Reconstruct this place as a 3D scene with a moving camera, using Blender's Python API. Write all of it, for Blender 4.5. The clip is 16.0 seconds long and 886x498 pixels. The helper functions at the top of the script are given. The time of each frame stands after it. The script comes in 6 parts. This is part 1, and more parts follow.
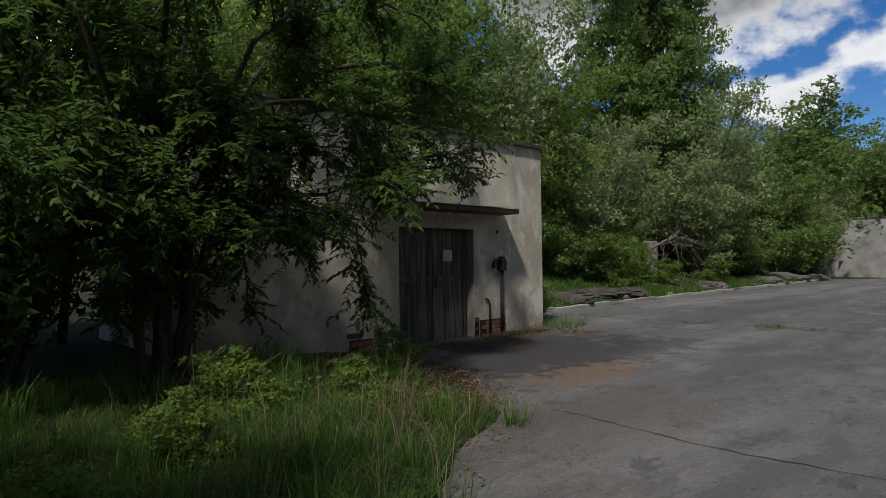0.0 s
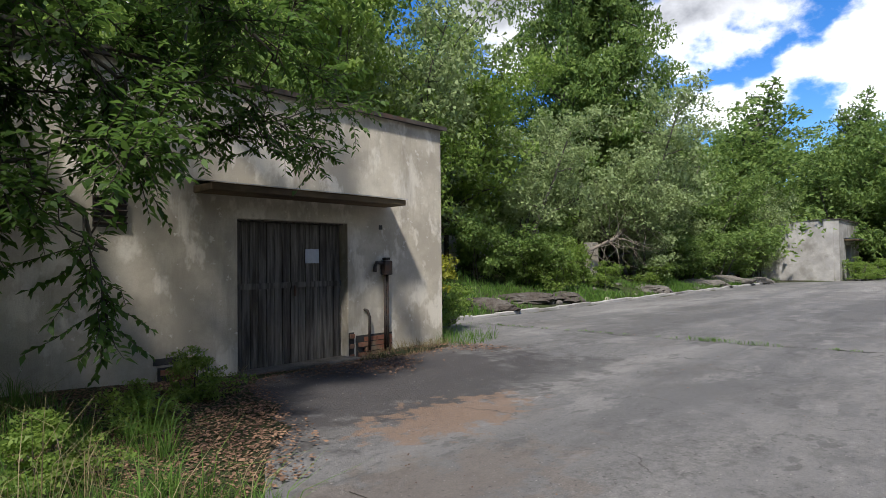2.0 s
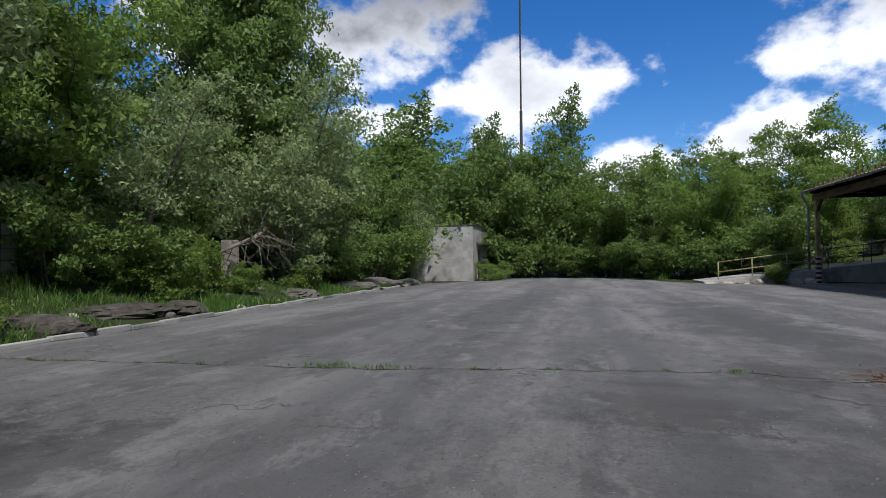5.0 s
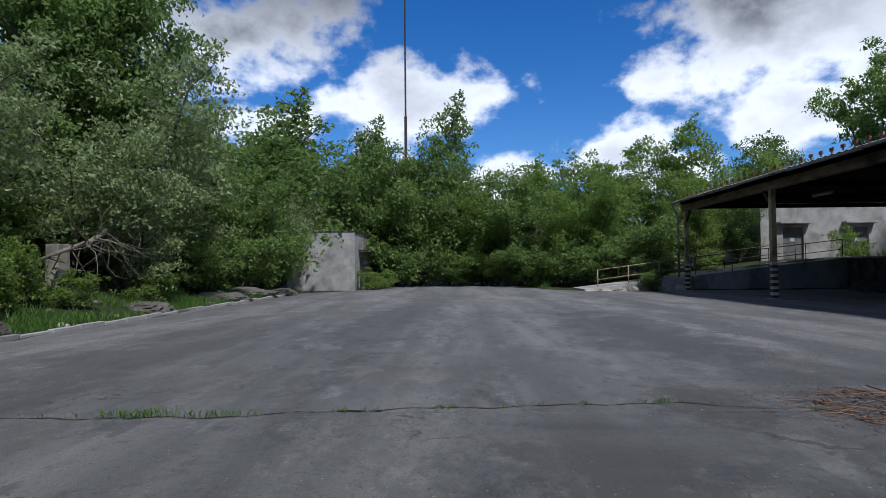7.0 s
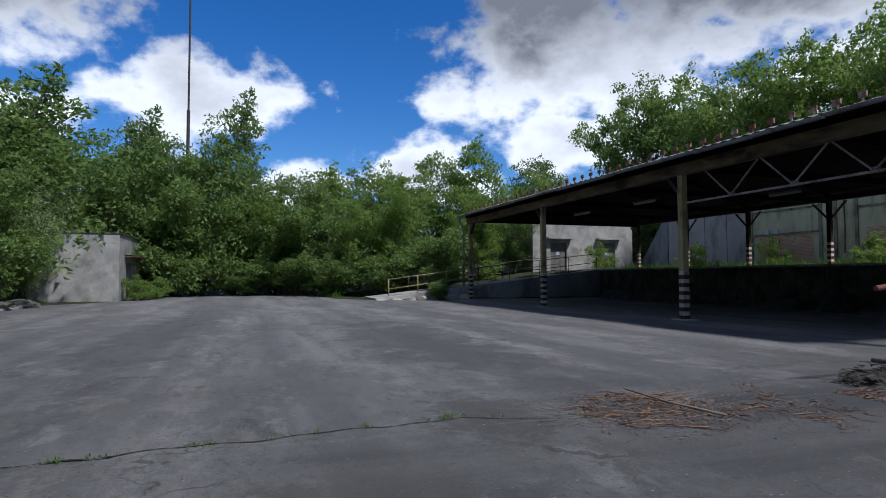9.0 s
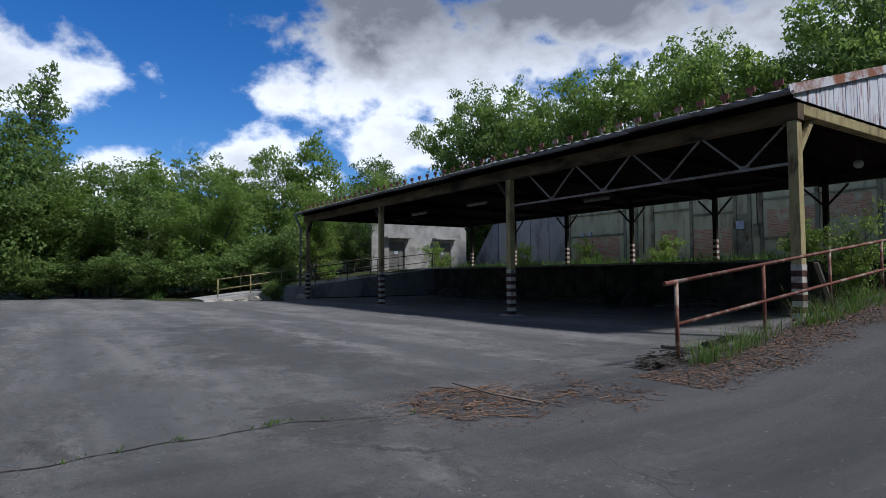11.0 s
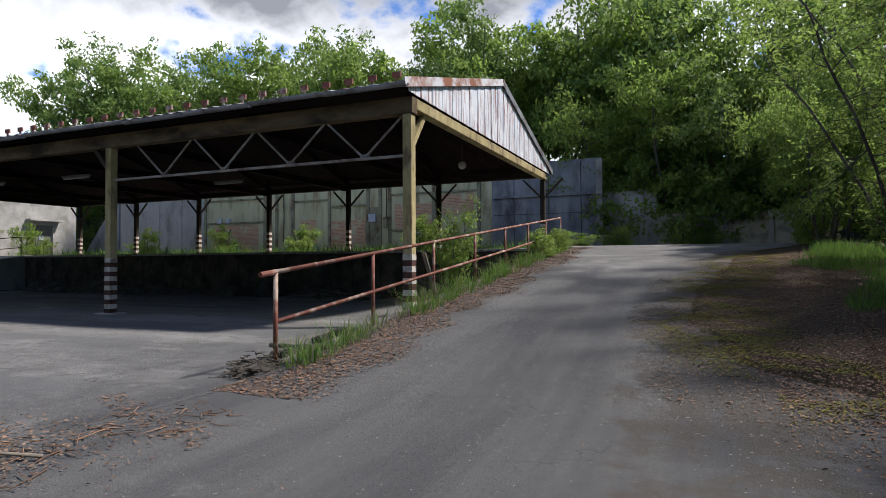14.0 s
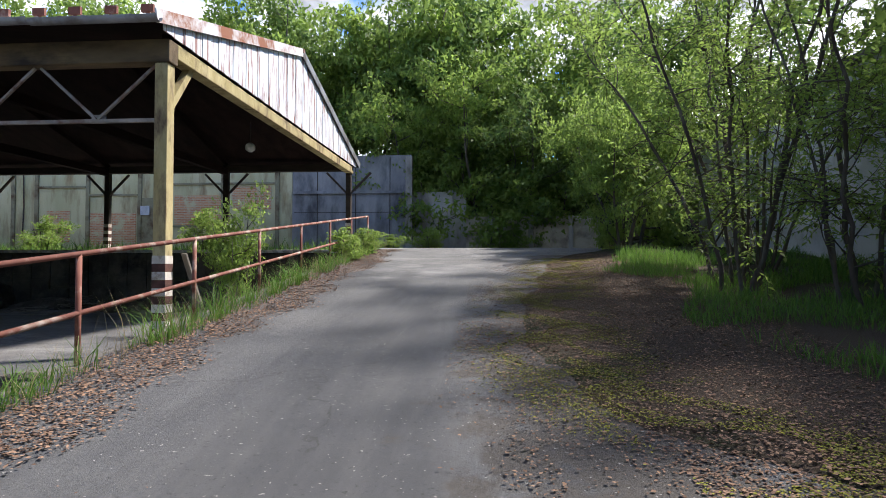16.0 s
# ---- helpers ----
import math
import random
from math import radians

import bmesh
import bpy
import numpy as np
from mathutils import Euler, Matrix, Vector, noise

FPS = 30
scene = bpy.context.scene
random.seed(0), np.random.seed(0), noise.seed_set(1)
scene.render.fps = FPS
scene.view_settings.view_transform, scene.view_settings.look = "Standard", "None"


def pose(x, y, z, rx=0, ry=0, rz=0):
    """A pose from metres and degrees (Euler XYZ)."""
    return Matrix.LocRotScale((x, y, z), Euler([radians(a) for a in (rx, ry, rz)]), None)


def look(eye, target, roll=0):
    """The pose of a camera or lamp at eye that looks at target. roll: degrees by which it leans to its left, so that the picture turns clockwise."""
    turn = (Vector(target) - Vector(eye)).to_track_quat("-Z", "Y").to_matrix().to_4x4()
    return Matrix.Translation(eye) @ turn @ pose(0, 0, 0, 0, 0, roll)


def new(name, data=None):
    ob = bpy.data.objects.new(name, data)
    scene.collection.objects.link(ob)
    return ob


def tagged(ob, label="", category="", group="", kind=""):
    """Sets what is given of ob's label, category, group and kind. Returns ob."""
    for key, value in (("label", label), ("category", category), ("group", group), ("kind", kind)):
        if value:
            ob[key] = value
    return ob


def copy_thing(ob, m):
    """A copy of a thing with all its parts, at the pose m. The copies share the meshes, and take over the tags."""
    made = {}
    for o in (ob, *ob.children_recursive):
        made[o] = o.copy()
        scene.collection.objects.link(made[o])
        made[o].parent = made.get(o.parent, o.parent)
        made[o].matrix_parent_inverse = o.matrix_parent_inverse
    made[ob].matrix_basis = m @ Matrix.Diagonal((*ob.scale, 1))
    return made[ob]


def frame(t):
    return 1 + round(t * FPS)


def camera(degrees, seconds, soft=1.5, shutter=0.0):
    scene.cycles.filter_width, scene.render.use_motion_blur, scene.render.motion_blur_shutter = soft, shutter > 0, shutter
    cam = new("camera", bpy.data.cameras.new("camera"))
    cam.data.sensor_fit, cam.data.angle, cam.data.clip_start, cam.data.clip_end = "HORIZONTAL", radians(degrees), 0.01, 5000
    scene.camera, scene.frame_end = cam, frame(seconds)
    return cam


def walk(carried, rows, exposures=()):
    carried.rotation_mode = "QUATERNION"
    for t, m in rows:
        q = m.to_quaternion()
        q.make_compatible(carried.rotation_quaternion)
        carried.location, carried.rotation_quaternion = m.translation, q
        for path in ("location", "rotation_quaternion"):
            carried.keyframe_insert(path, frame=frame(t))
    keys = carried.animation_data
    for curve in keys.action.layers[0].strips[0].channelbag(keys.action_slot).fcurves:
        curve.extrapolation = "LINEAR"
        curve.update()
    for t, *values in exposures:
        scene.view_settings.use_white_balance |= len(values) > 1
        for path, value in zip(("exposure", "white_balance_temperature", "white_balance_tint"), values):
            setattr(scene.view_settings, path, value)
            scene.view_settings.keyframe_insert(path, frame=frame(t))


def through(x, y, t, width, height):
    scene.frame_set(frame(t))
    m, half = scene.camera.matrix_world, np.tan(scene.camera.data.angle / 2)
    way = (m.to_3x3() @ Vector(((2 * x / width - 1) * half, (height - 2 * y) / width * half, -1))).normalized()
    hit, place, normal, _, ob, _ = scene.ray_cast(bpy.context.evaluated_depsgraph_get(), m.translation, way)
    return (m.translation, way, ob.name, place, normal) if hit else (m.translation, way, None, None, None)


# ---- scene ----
cam = camera(73.5, 16.0, soft=0.85)
METRES, EYE, TILT, LEAN, TURN = 13.0, 1.5, 0.0, 0.0, -43.1
ROWS = [
    (0.0, 0.0, 0.0, 0.0, 0.01, 1.04, 0.72),
    (0.5, 0.0285, 0.0395, -0.0015, 1.09, 1.13, 0.66),
    (1.0, 0.0551, 0.08, -0.0018, 1.15, 1.23, 0.66),
    (1.5, 0.0829, 0.1187, -0.0027, 0.35, 1.36, 0.76),
    (2.0, 0.1096, 0.1581, -0.0022, -3.85, 1.23, 0.62),
    (2.5, 0.1382, 0.1981, -0.0029, -9.85, 1.21, 0.64),
    (3.0, 0.1633, 0.2385, -0.0044, -15.32, 1.14, 0.63),
    (3.5, 0.1934, 0.2746, -0.0065, -20.75, 1.14, 0.62),
    (4.0, 0.222, 0.3129, -0.0081, -25.17, 1.11, 0.63),
    (4.5, 0.2494, 0.3503, -0.0088, -30.6, 1.12, 0.55),
    (7.0, 0.3686, 0.487, -0.0106, -45.98, 1.91, 0.55),
    (7.5, 0.3886, 0.4927, -0.0112, -50.72, 2.14, 0.54),
    (8.0, 0.4015, 0.4948, -0.011, -55.71, 2.38, 0.48),
    (8.5, 0.4085, 0.501, -0.0098, -61.08, 2.52, 0.29),
    (9.0, 0.4134, 0.506, -0.0102, -65.68, 2.65, 0.15),
    (9.5, 0.4146, 0.5069, -0.0099, -70.19, 2.78, 0.16),
    (10.0, 0.4152, 0.506, -0.01, -74.59, 2.76, 0.24),
    (12.5, 0.4457, 0.4785, -0.0109, -92.32, 1.8, 0.5),
    (13.0, 0.4685, 0.4694, -0.0104, -98.76, 1.59, 0.39),
    (13.5, 0.4955, 0.452, -0.0123, -106.42, 1.43, 0.36),
    (14.0, 0.5293, 0.4313, -0.0121, -113.81, 1.3, 0.32),
    (14.5, 0.5692, 0.4108, -0.0103, -119.89, 1.23, 0.17),
    (15.0, 0.6081, 0.3826, -0.0082, -124.27, 1.29, 0.13),
    (15.5, 0.6484, 0.3512, -0.0075, -127.95, 1.35, 0.01),
    (16.0, 0.6893, 0.3185, -0.0078, -132.27, 1.43, -0.09),
]
EXPOSURES = [(0.0, -0.35, 6500, 11), (0.2, 0.35, 6500, 11), (0.4, 0.8, 6450, 12), (2.0, 0.7, 6400, 12), (3.0, 0.45, 6400, 12), (4.5, 0.15, 6250, 12), (7.0, -0.1, 5780, 12),
             (10.0, -0.12, 5780, 12), (12.5, 0.05, 6000, 12), (13.5, 0.35, 6200, 12), (14.5, 0.98, 6450, 13), (16.0, 1.35, 6300, 13)]
walk(cam, [(t, pose(0, 0, EYE, TILT, LEAN, TURN) @ pose(METRES * x, METRES * y, METRES * z, 90 + pitch, roll, yaw)) for t, x, y, z, yaw, pitch, roll in ROWS], EXPOSURES)

# ---- world, sun ----
SUN_AZ, SUN_EL = 240.0, 53.0      # compass-like bearing of the sun, clockwise from +y, and its height


def bearing(az, el):
    a, e = radians(az), radians(el)
    return Vector((math.sin(a) * math.cos(e), math.cos(a) * math.cos(e), math.sin(e)))


sun = new("sun", bpy.data.lights.new("sun", "SUN"))
sun.data.energy, sun.data.angle, sun.data.color = 4.3, radians(5.0), (1.0, 0.94, 0.85)
sun.matrix_world = look(bearing(SUN_AZ, SUN_EL) * 80, (0, 0, 0))

world = bpy.data.worlds.new("sky")
scene.world = world
world.use_nodes = True
wn, wl = world.node_tree.nodes, world.node_tree.links
wn.clear()


def wnode(kind, **kw):
    n = wn.new(kind)
    for k, v in kw.items():
        n.inputs[k].default_value = v
    return n


def wmath(op, a, b=None, clamp=False):
    n = wn.new("ShaderNodeMath")
    n.operation, n.use_clamp = op, clamp
    for i, v in enumerate((a, b)):
        if v is None:
            continue
        if isinstance(v, (int, float)):
            n.inputs[i].default_value = v
        else:
            wl.new(v, n.inputs[i])
    return n.outputs[0]


sky = wn.new("ShaderNodeTexSky")
sky.sky_type, sky.sun_disc = "NISHITA", False
sky.sun_elevation, sky.sun_rotation = radians(SUN_EL), radians(SUN_AZ)
sky.air_density, sky.dust_density, sky.ozone_density = 1.0, 0.1, 5.0
coord = wn.new("ShaderNodeTexCoord")
stretch = wn.new("ShaderNodeMapping")
stretch.inputs["Scale"].default_value = (1, 1, 2.3)
wl.new(coord.outputs["Generated"], stretch.inputs["Vector"])
puffs = wn.new("ShaderNodeMapping")
puffs.inputs["Scale"].default_value = (1, 1, 1.5)
wl.new(coord.outputs["Generated"], puffs.inputs["Vector"])
big = wnode("ShaderNodeTexNoise", Scale=3.2, Detail=2.0, Roughness=0.5)
fine = wnode("ShaderNodeTexNoise", Scale=8.0, Detail=10.0, Roughness=0.56)
for n in (big, fine):
    wl.new(puffs.outputs[0], n.inputs["Vector"])
# cumulus heaps: bearing, height, half width in degrees, weight; the last six are unseen, added to whiten the ambient
# light
HEAPS = [(86, 15.8, 10, 1), (71, 21, 11, 1), (112.5, 17, 6, 1), (124, 21, 12, 1), (96, 9.0, 5, .9), (106, 10.0, 7, 1), (73, 12.5, 6, 1),
         (122, 12.5, 7, 1), (138, 24, 14, 1), (133, 13, 9, 1), (55, 22, 10, .9), (160, 15, 24, 1), (200, 22, 30, 1), (18, 24, 22, .8), (110, 40, 18, 1),
         (150, 50, 26, 1), (127, 17, 9, 1), (118, 27, 9, 1), (141, 16, 10, 1), (135, 19.5, 9, 1), (300, 35, 32, 1), (340, 45, 32, 1), (30, 58, 24, 1), (90, 72, 24, 1), (190, 66, 18, 1), (270, 28, 20, 1)]
total = None
for az, el, half, weight in HEAPS:
    d = bearing(az, el)
    d.z *= 2.3
    dist = wn.new("ShaderNodeVectorMath")
    dist.operation = "DISTANCE"
    wl.new(stretch.outputs[0], dist.inputs[0])
    dist.inputs[1].default_value = d
    fall = wmath("SUBTRACT", 1.0, wmath("DIVIDE", dist.outputs["Value"], radians(half) * 1.45))
    fall = wmath("MULTIPLY", wmath("MAXIMUM", fall, -0.6), weight)
    total = fall if total is None else wmath("MAXIMUM", total, fall)
field = wmath("ADD", wmath("MULTIPLY", total, 0.62), wmath("ADD", wmath("MULTIPLY", wmath("SUBTRACT", fine.outputs["Fac"], 0.5), 1.5), wmath("MULTIPLY", wmath("SUBTRACT", big.outputs["Fac"], 0.5), 0.5)))
cover = wn.new("ShaderNodeMapRange")
cover.interpolation_type = "SMOOTHSTEP"
cover.inputs["From Min"].default_value, cover.inputs["From Max"].default_value = 0.10, 0.36
wl.new(field, cover.inputs["Value"])
thick = wn.new("ShaderNodeMapRange")
thick.interpolation_type = "SMOOTHSTEP"
thick.inputs["From Min"].default_value, thick.inputs["From Max"].default_value = 0.2, 0.8
wl.new(field, thick.inputs["Value"])
grey = wn.new("ShaderNodeMix")
grey.data_type = "RGBA"
grey.inputs["A"].default_value, grey.inputs["B"].default_value = (12.0, 12.2, 12.5, 1), (2.4, 2.55, 2.85, 1)
height = wn.new("ShaderNodeSeparateXYZ")
wl.new(coord.outputs["Generated"], height.inputs[0])
under = wn.new("ShaderNodeMapRange")
under.inputs["From Min"].default_value, under.inputs["From Max"].default_value = 0.28, 0.42
wl.new(height.outputs["Z"], under.inputs["Value"])
soft = wnode("ShaderNodeTexNoise", Scale=6.0, Detail=5.0, Roughness=0.55)
wl.new(puffs.outputs[0], soft.inputs["Vector"])
wl.new(wmath("ADD", wmath("MULTIPLY", thick.outputs[0], wmath("MULTIPLY", soft.outputs["Fac"], 0.9)), wmath("MULTIPLY", under.outputs[0], 0.9), True), grey.inputs["Factor"])
blend = wn.new("ShaderNodeMix")
blend.data_type = "RGBA"
wl.new(cover.outputs[0], blend.inputs["Factor"])
deep = wnode("ShaderNodeHueSaturation", Saturation=1.3, Hue=0.508, Value=1.22)
wl.new(sky.outputs[0], deep.inputs["Color"])
wl.new(deep.outputs[0], blend.inputs["A"])
wl.new(grey.outputs["Result"], blend.inputs["B"])
back = wnode("ShaderNodeBackground", Strength=0.095)
wl.new(blend.outputs["Result"], back.inputs["Color"])
wl.new(back.outputs[0], wn.new("ShaderNodeOutputWorld").inputs["Surface"])

# ---- materials ----


class Mat:
    """A node material under construction."""

    def __init__(self, name, rough=0.85, metal=0.0):
        self.m = bpy.data.materials.new(name)
        self.m.use_nodes = True
        self.n, self.l = self.m.node_tree.nodes, self.m.node_tree.links
        self.b = self.n["Principled BSDF"]
        self.b.inputs["Roughness"].default_value, self.b.inputs["Metallic"].default_value = rough, metal
        self.b.inputs["Specular IOR Level"].default_value = 0.3
        geo = self.n.new("ShaderNodeNewGeometry")
        self.pos, self.island = geo.outputs["Position"], geo.outputs["Random Per Island"]
        self.object = self.n.new("ShaderNodeObjectInfo").outputs["Random"]

    def scaled(self, sx, sy, sz):
        mp = self.n.new("ShaderNodeMapping")
        mp.inputs["Scale"].default_value = (sx, sy, sz)
        self.l.new(self.pos, mp.inputs["Vector"])
        return mp.outputs[0]

    def noise(self, scale, detail=4.0, rough=0.6, vec=None, lo=0.35, hi=0.65):
        t = self.n.new("ShaderNodeTexNoise")
        t.inputs["Scale"].default_value, t.inputs["Detail"].default_value, t.inputs["Roughness"].default_value = scale, detail, rough
        self.l.new(vec or self.pos, t.inputs["Vector"])
        return self.span(t.outputs["Fac"], lo, hi)

    def span(self, v, lo, hi, a=0.0, b=1.0):
        r = self.n.new("ShaderNodeMapRange")
        for k, x in (("From Min", lo), ("From Max", hi), ("To Min", a), ("To Max", b)):
            r.inputs[k].default_value = x
        self.l.new(v, r.inputs["Value"])
        return r.outputs[0]

    def ragged_spot(self, x, y, rx, ry, ragged=0.5, scale=1.6):
        """A ragged spot on the ground, 1 inside and 0 outside."""
        mp = self.n.new("ShaderNodeMapping")
        mp.inputs["Location"].default_value = (-x / rx, -y / ry, 0)
        mp.inputs["Scale"].default_value = (1 / rx, 1 / ry, 0)
        self.l.new(self.pos, mp.inputs["Vector"])
        ln = self.n.new("ShaderNodeVectorMath")
        ln.operation = "LENGTH"
        self.l.new(mp.outputs[0], ln.inputs[0])
        add = self.n.new("ShaderNodeMath")
        self.l.new(ln.outputs["Value"], add.inputs[0])
        self.l.new(self.mul(self.noise(scale, 6, 0.7, lo=0.3, hi=0.7), ragged * 2), add.inputs[1])
        return self.span(add.outputs[0], 1.25 + ragged, 0.85 + ragged)

    def mul(self, a, b):
        m = self.n.new("ShaderNodeMath")
        m.operation = "MULTIPLY"
        for i, v in enumerate((a, b)):
            if isinstance(v, (int, float)):
                m.inputs[i].default_value = v
            else:
                self.l.new(v, m.inputs[i])
        return m.outputs[0]

    def mix(self, fac, a, b):
        m = self.n.new("ShaderNodeMix")
        m.data_type = "RGBA"
        if isinstance(fac, (int, float)):
            m.inputs["Factor"].default_value = fac
        else:
            self.l.new(fac, m.inputs["Factor"])
        for k, v in (("A", a), ("B", b)):
            if isinstance(v, tuple):
                m.inputs[k].default_value = (*v, 1)
            else:
                self.l.new(v, m.inputs[k])
        return m.outputs["Result"]

    def colour(self, c):
        if isinstance(c, tuple):
            self.b.inputs["Base Color"].default_value = (*c, 1)
        else:
            self.l.new(c, self.b.inputs["Base Color"])
        return self

    def bump(self, height, strength=0.4, distance=0.02):
        b = self.n.new("ShaderNodeBump")
        b.inputs["Strength"].default_value, b.inputs["Distance"].default_value = strength, distance
        self.l.new(height, b.inputs["Height"])
        self.l.new(b.outputs[0], self.b.inputs["Normal"])
        return self

    def rough(self, v):
        self.l.new(v, self.b.inputs["Roughness"])
        return self


def leaf_material(name, dark, light, through=0.35):
    k = Mat(name, 0.55)
    k.b.inputs["Specular IOR Level"].default_value = 0.3
    c = k.mix(k.island, dark, light)
    c = k.mix(k.mul(k.noise(0.6, 3), 0.22), c, dark)
    k.colour(c)
    tr = k.n.new("ShaderNodeBsdfTranslucent")
    k.l.new(k.mix(0.5, c, tuple(v * 1.3 for v in light)), tr.inputs["Color"])
    mx = k.n.new("ShaderNodeMixShader")
    mx.inputs[0].default_value = through
    k.l.new(k.b.outputs[0], mx.inputs[1])
    k.l.new(tr.outputs[0], mx.inputs[2])
    k.l.new(mx.outputs[0], k.n["Material Output"].inputs["Surface"])
    return k.m


def two_tone(name, a, b, scale, rough=0.85, bump=0.3, dist=0.02, metal=0.0, fine=40.0, stretch=None, c=None, cscale=0.7):
    """Colour between a and b in patches, with fine grain, and stains of c at a larger scale."""
    k = Mat(name, rough, metal)
    v = k.scaled(*stretch) if stretch else None
    col = k.mix(k.noise(scale, 6, vec=v), a, b)
    grain = k.noise(fine, 5, 0.7, vec=v, lo=0.25, hi=0.75)
    col = k.mix(k.mul(grain, 0.35), col, tuple(x * 0.55 for x in a))
    if c:
        col = k.mix(k.noise(cscale, 5, 0.65, vec=v, lo=0.5, hi=0.66), col, c)
    k.colour(col).bump(grain, bump, dist)
    return k.m


M = {}
# asphalt: pale worn lanes along the yard, crumbled dark areas with ragged edges, loose grit, hairline cracks
k = Mat("asphalt", 0.82)
lanes = k.noise(0.55, 4, 0.55, vec=k.scaled(0.07, 1.2, 1), lo=0.40, hi=0.60)
worn = k.noise(0.5, 10, 0.72, vec=k.scaled(0.45, 1, 1), lo=0.50, hi=0.545)
holes = k.noise(1.5, 10, 0.78, vec=k.scaled(0.6, 1, 1), lo=0.56, hi=0.60)
pale = k.noise(0.9, 10, 0.75, vec=k.scaled(0.5, 1, 1), lo=0.55, hi=0.60)
brown = k.noise(0.33, 6, 0.7, lo=0.54, hi=0.66)
stones = k.noise(120, 3, 0.85, lo=0.3, hi=0.7)
grit = k.noise(30, 7, 0.9, lo=0.40, hi=0.62)
lump = k.noise(9, 8, 0.8, lo=0.38, hi=0.66)
specks = k.noise(30, 2, 0.5, lo=0.695, hi=0.72)
dark_specks = k.noise(27, 3, 0.6, lo=0.63, hi=0.67)
c = k.mix(lanes, (0.155, 0.155, 0.157), (0.305, 0.298, 0.287))
c = k.mix(k.mul(worn, 0.65), c, (0.145, 0.145, 0.147))
c = k.mix(k.mul(pale, 0.5), c, (0.38, 0.37, 0.355))
c = k.mix(k.mul(holes, 0.65), c, (0.088, 0.087, 0.086))
c = k.mix(k.mul(brown, 0.4), c, (0.165, 0.142, 0.12))
gravel = k.mul(k.noise(11, 7, 0.92, lo=0.44, hi=0.58), k.noise(0.65, 5, 0.7, vec=k.scaled(0.5, 1, 1), lo=0.49, hi=0.56))
c = k.mix(k.mul(gravel, 0.6), c, (0.08, 0.079, 0.078))
c = k.mix(k.mul(lump, 0.3), c, (0.12, 0.118, 0.115))
# tree shade before the hut door, put into the asphalt's colour at (7.2, 6.2)
c = k.mix(k.mul(k.ragged_spot(7.2, 6.2, 3.0, 1.5), 0.9), c, (0.040, 0.035, 0.036))
c = k.mix(k.mul(k.ragged_spot(9.0, 4.9, 1.5, 0.5, 0.7), 0.6), c, (0.060, 0.058, 0.058))
c = k.mix(k.mul(k.ragged_spot(6.7, 4.4, 0.9, 0.45, 0.9, 4.0), 0.8), c, (0.27, 0.175, 0.115))
c = k.mix(k.mul(k.ragged_spot(4.6, 3.2, 1.6, 0.6, 0.9, 2.6), 0.4), c, (0.21, 0.16, 0.12))
c = k.mix(k.mul(k.ragged_spot(12.0, 0.3, 1.0, 0.6, 0.8, 2.4), 0.6), c, (0.075, 0.066, 0.060))
c = k.mix(k.mul(k.ragged_spot(13.9, -1.2, 0.9, 0.5, 0.9, 3.0), 0.6), c, (0.06, 0.055, 0.05))
c = k.mix(k.mul(k.ragged_spot(21, -2.5, 5.0, 1.2, 0.9, 0.8), 0.6), c, (0.075, 0.074, 0.074))
c = k.mix(k.mul(k.ragged_spot(24, 3.2, 7.0, 0.7, 0.9, 0.8), 0.55), c, (0.08, 0.079, 0.08))
c = k.mix(k.mul(k.ragged_spot(19, 6.5, 6.0, 1.0, 0.9, 0.9), 0.5), c, (0.085, 0.083, 0.082))
# darker ragged spot at the foot of the ramp
c = k.mix(k.mul(k.ragged_spot(11.2, -4.8, 2.8, 2.2, 0.9, 1.0), 0.75), c, (0.065, 0.065, 0.068))
# ramp: soft tree shade darkens the colour itself, streaked with paler wheel tracks
shaded_tracks = k.mix(k.noise(0.6, 6, 0.65, vec=k.scaled(1.5, 0.13, 1), lo=0.42, hi=0.6), (0.066, 0.067, 0.071), (0.135, 0.133, 0.131))
c = k.mix(k.mul(k.ragged_spot(10.0, -9.0, 5.5, 9.0, 0.5, 0.5), 0.85), c, shaded_tracks)
c = k.mix(k.mul(k.ragged_spot(8.5, -9.0, 1.0, 4.2, 0.7, 2.0), 0.75), c, (0.075, 0.06, 0.045))
crazed = k.n.new("ShaderNodeTexVoronoi")
crazed.feature = "DISTANCE_TO_EDGE"
crazed.inputs["Scale"].default_value = 0.34
shift = k.n.new("ShaderNodeTexNoise")
shift.inputs["Scale"].default_value, shift.inputs["Detail"].default_value = 1.6, 6.0
k.l.new(k.pos, shift.inputs["Vector"])
bent = k.n.new("ShaderNodeVectorMath")
bent.operation = "MULTIPLY_ADD"
k.l.new(shift.outputs["Color"], bent.inputs[0])
bent.inputs[1].default_value = (1.6, 1.6, 0)
k.l.new(k.pos, bent.inputs[2])
k.l.new(bent.outputs[0], crazed.inputs["Vector"])
hair = k.mul(k.span(crazed.outputs["Distance"], 0.0065, 0.002), k.noise(0.5, 3, lo=0.5, hi=0.6))
c = k.mix(k.mul(hair, 0.7), c, (0.04, 0.038, 0.035))
c = k.mix(k.mul(grit, 0.45), c, (0.075, 0.075, 0.075))
c = k.mix(k.mul(stones, 0.4), c, (0.06, 0.059, 0.058))
c = k.mix(k.mul(dark_specks, 0.6), c, (0.035, 0.034, 0.033))
c = k.mix(k.mul(specks, 0.55), c, (0.42, 0.40, 0.37))
k.colour(c).bump(k.mix(0.5, grit, stones), 0.7, 0.010)
M["asphalt"] = k.m

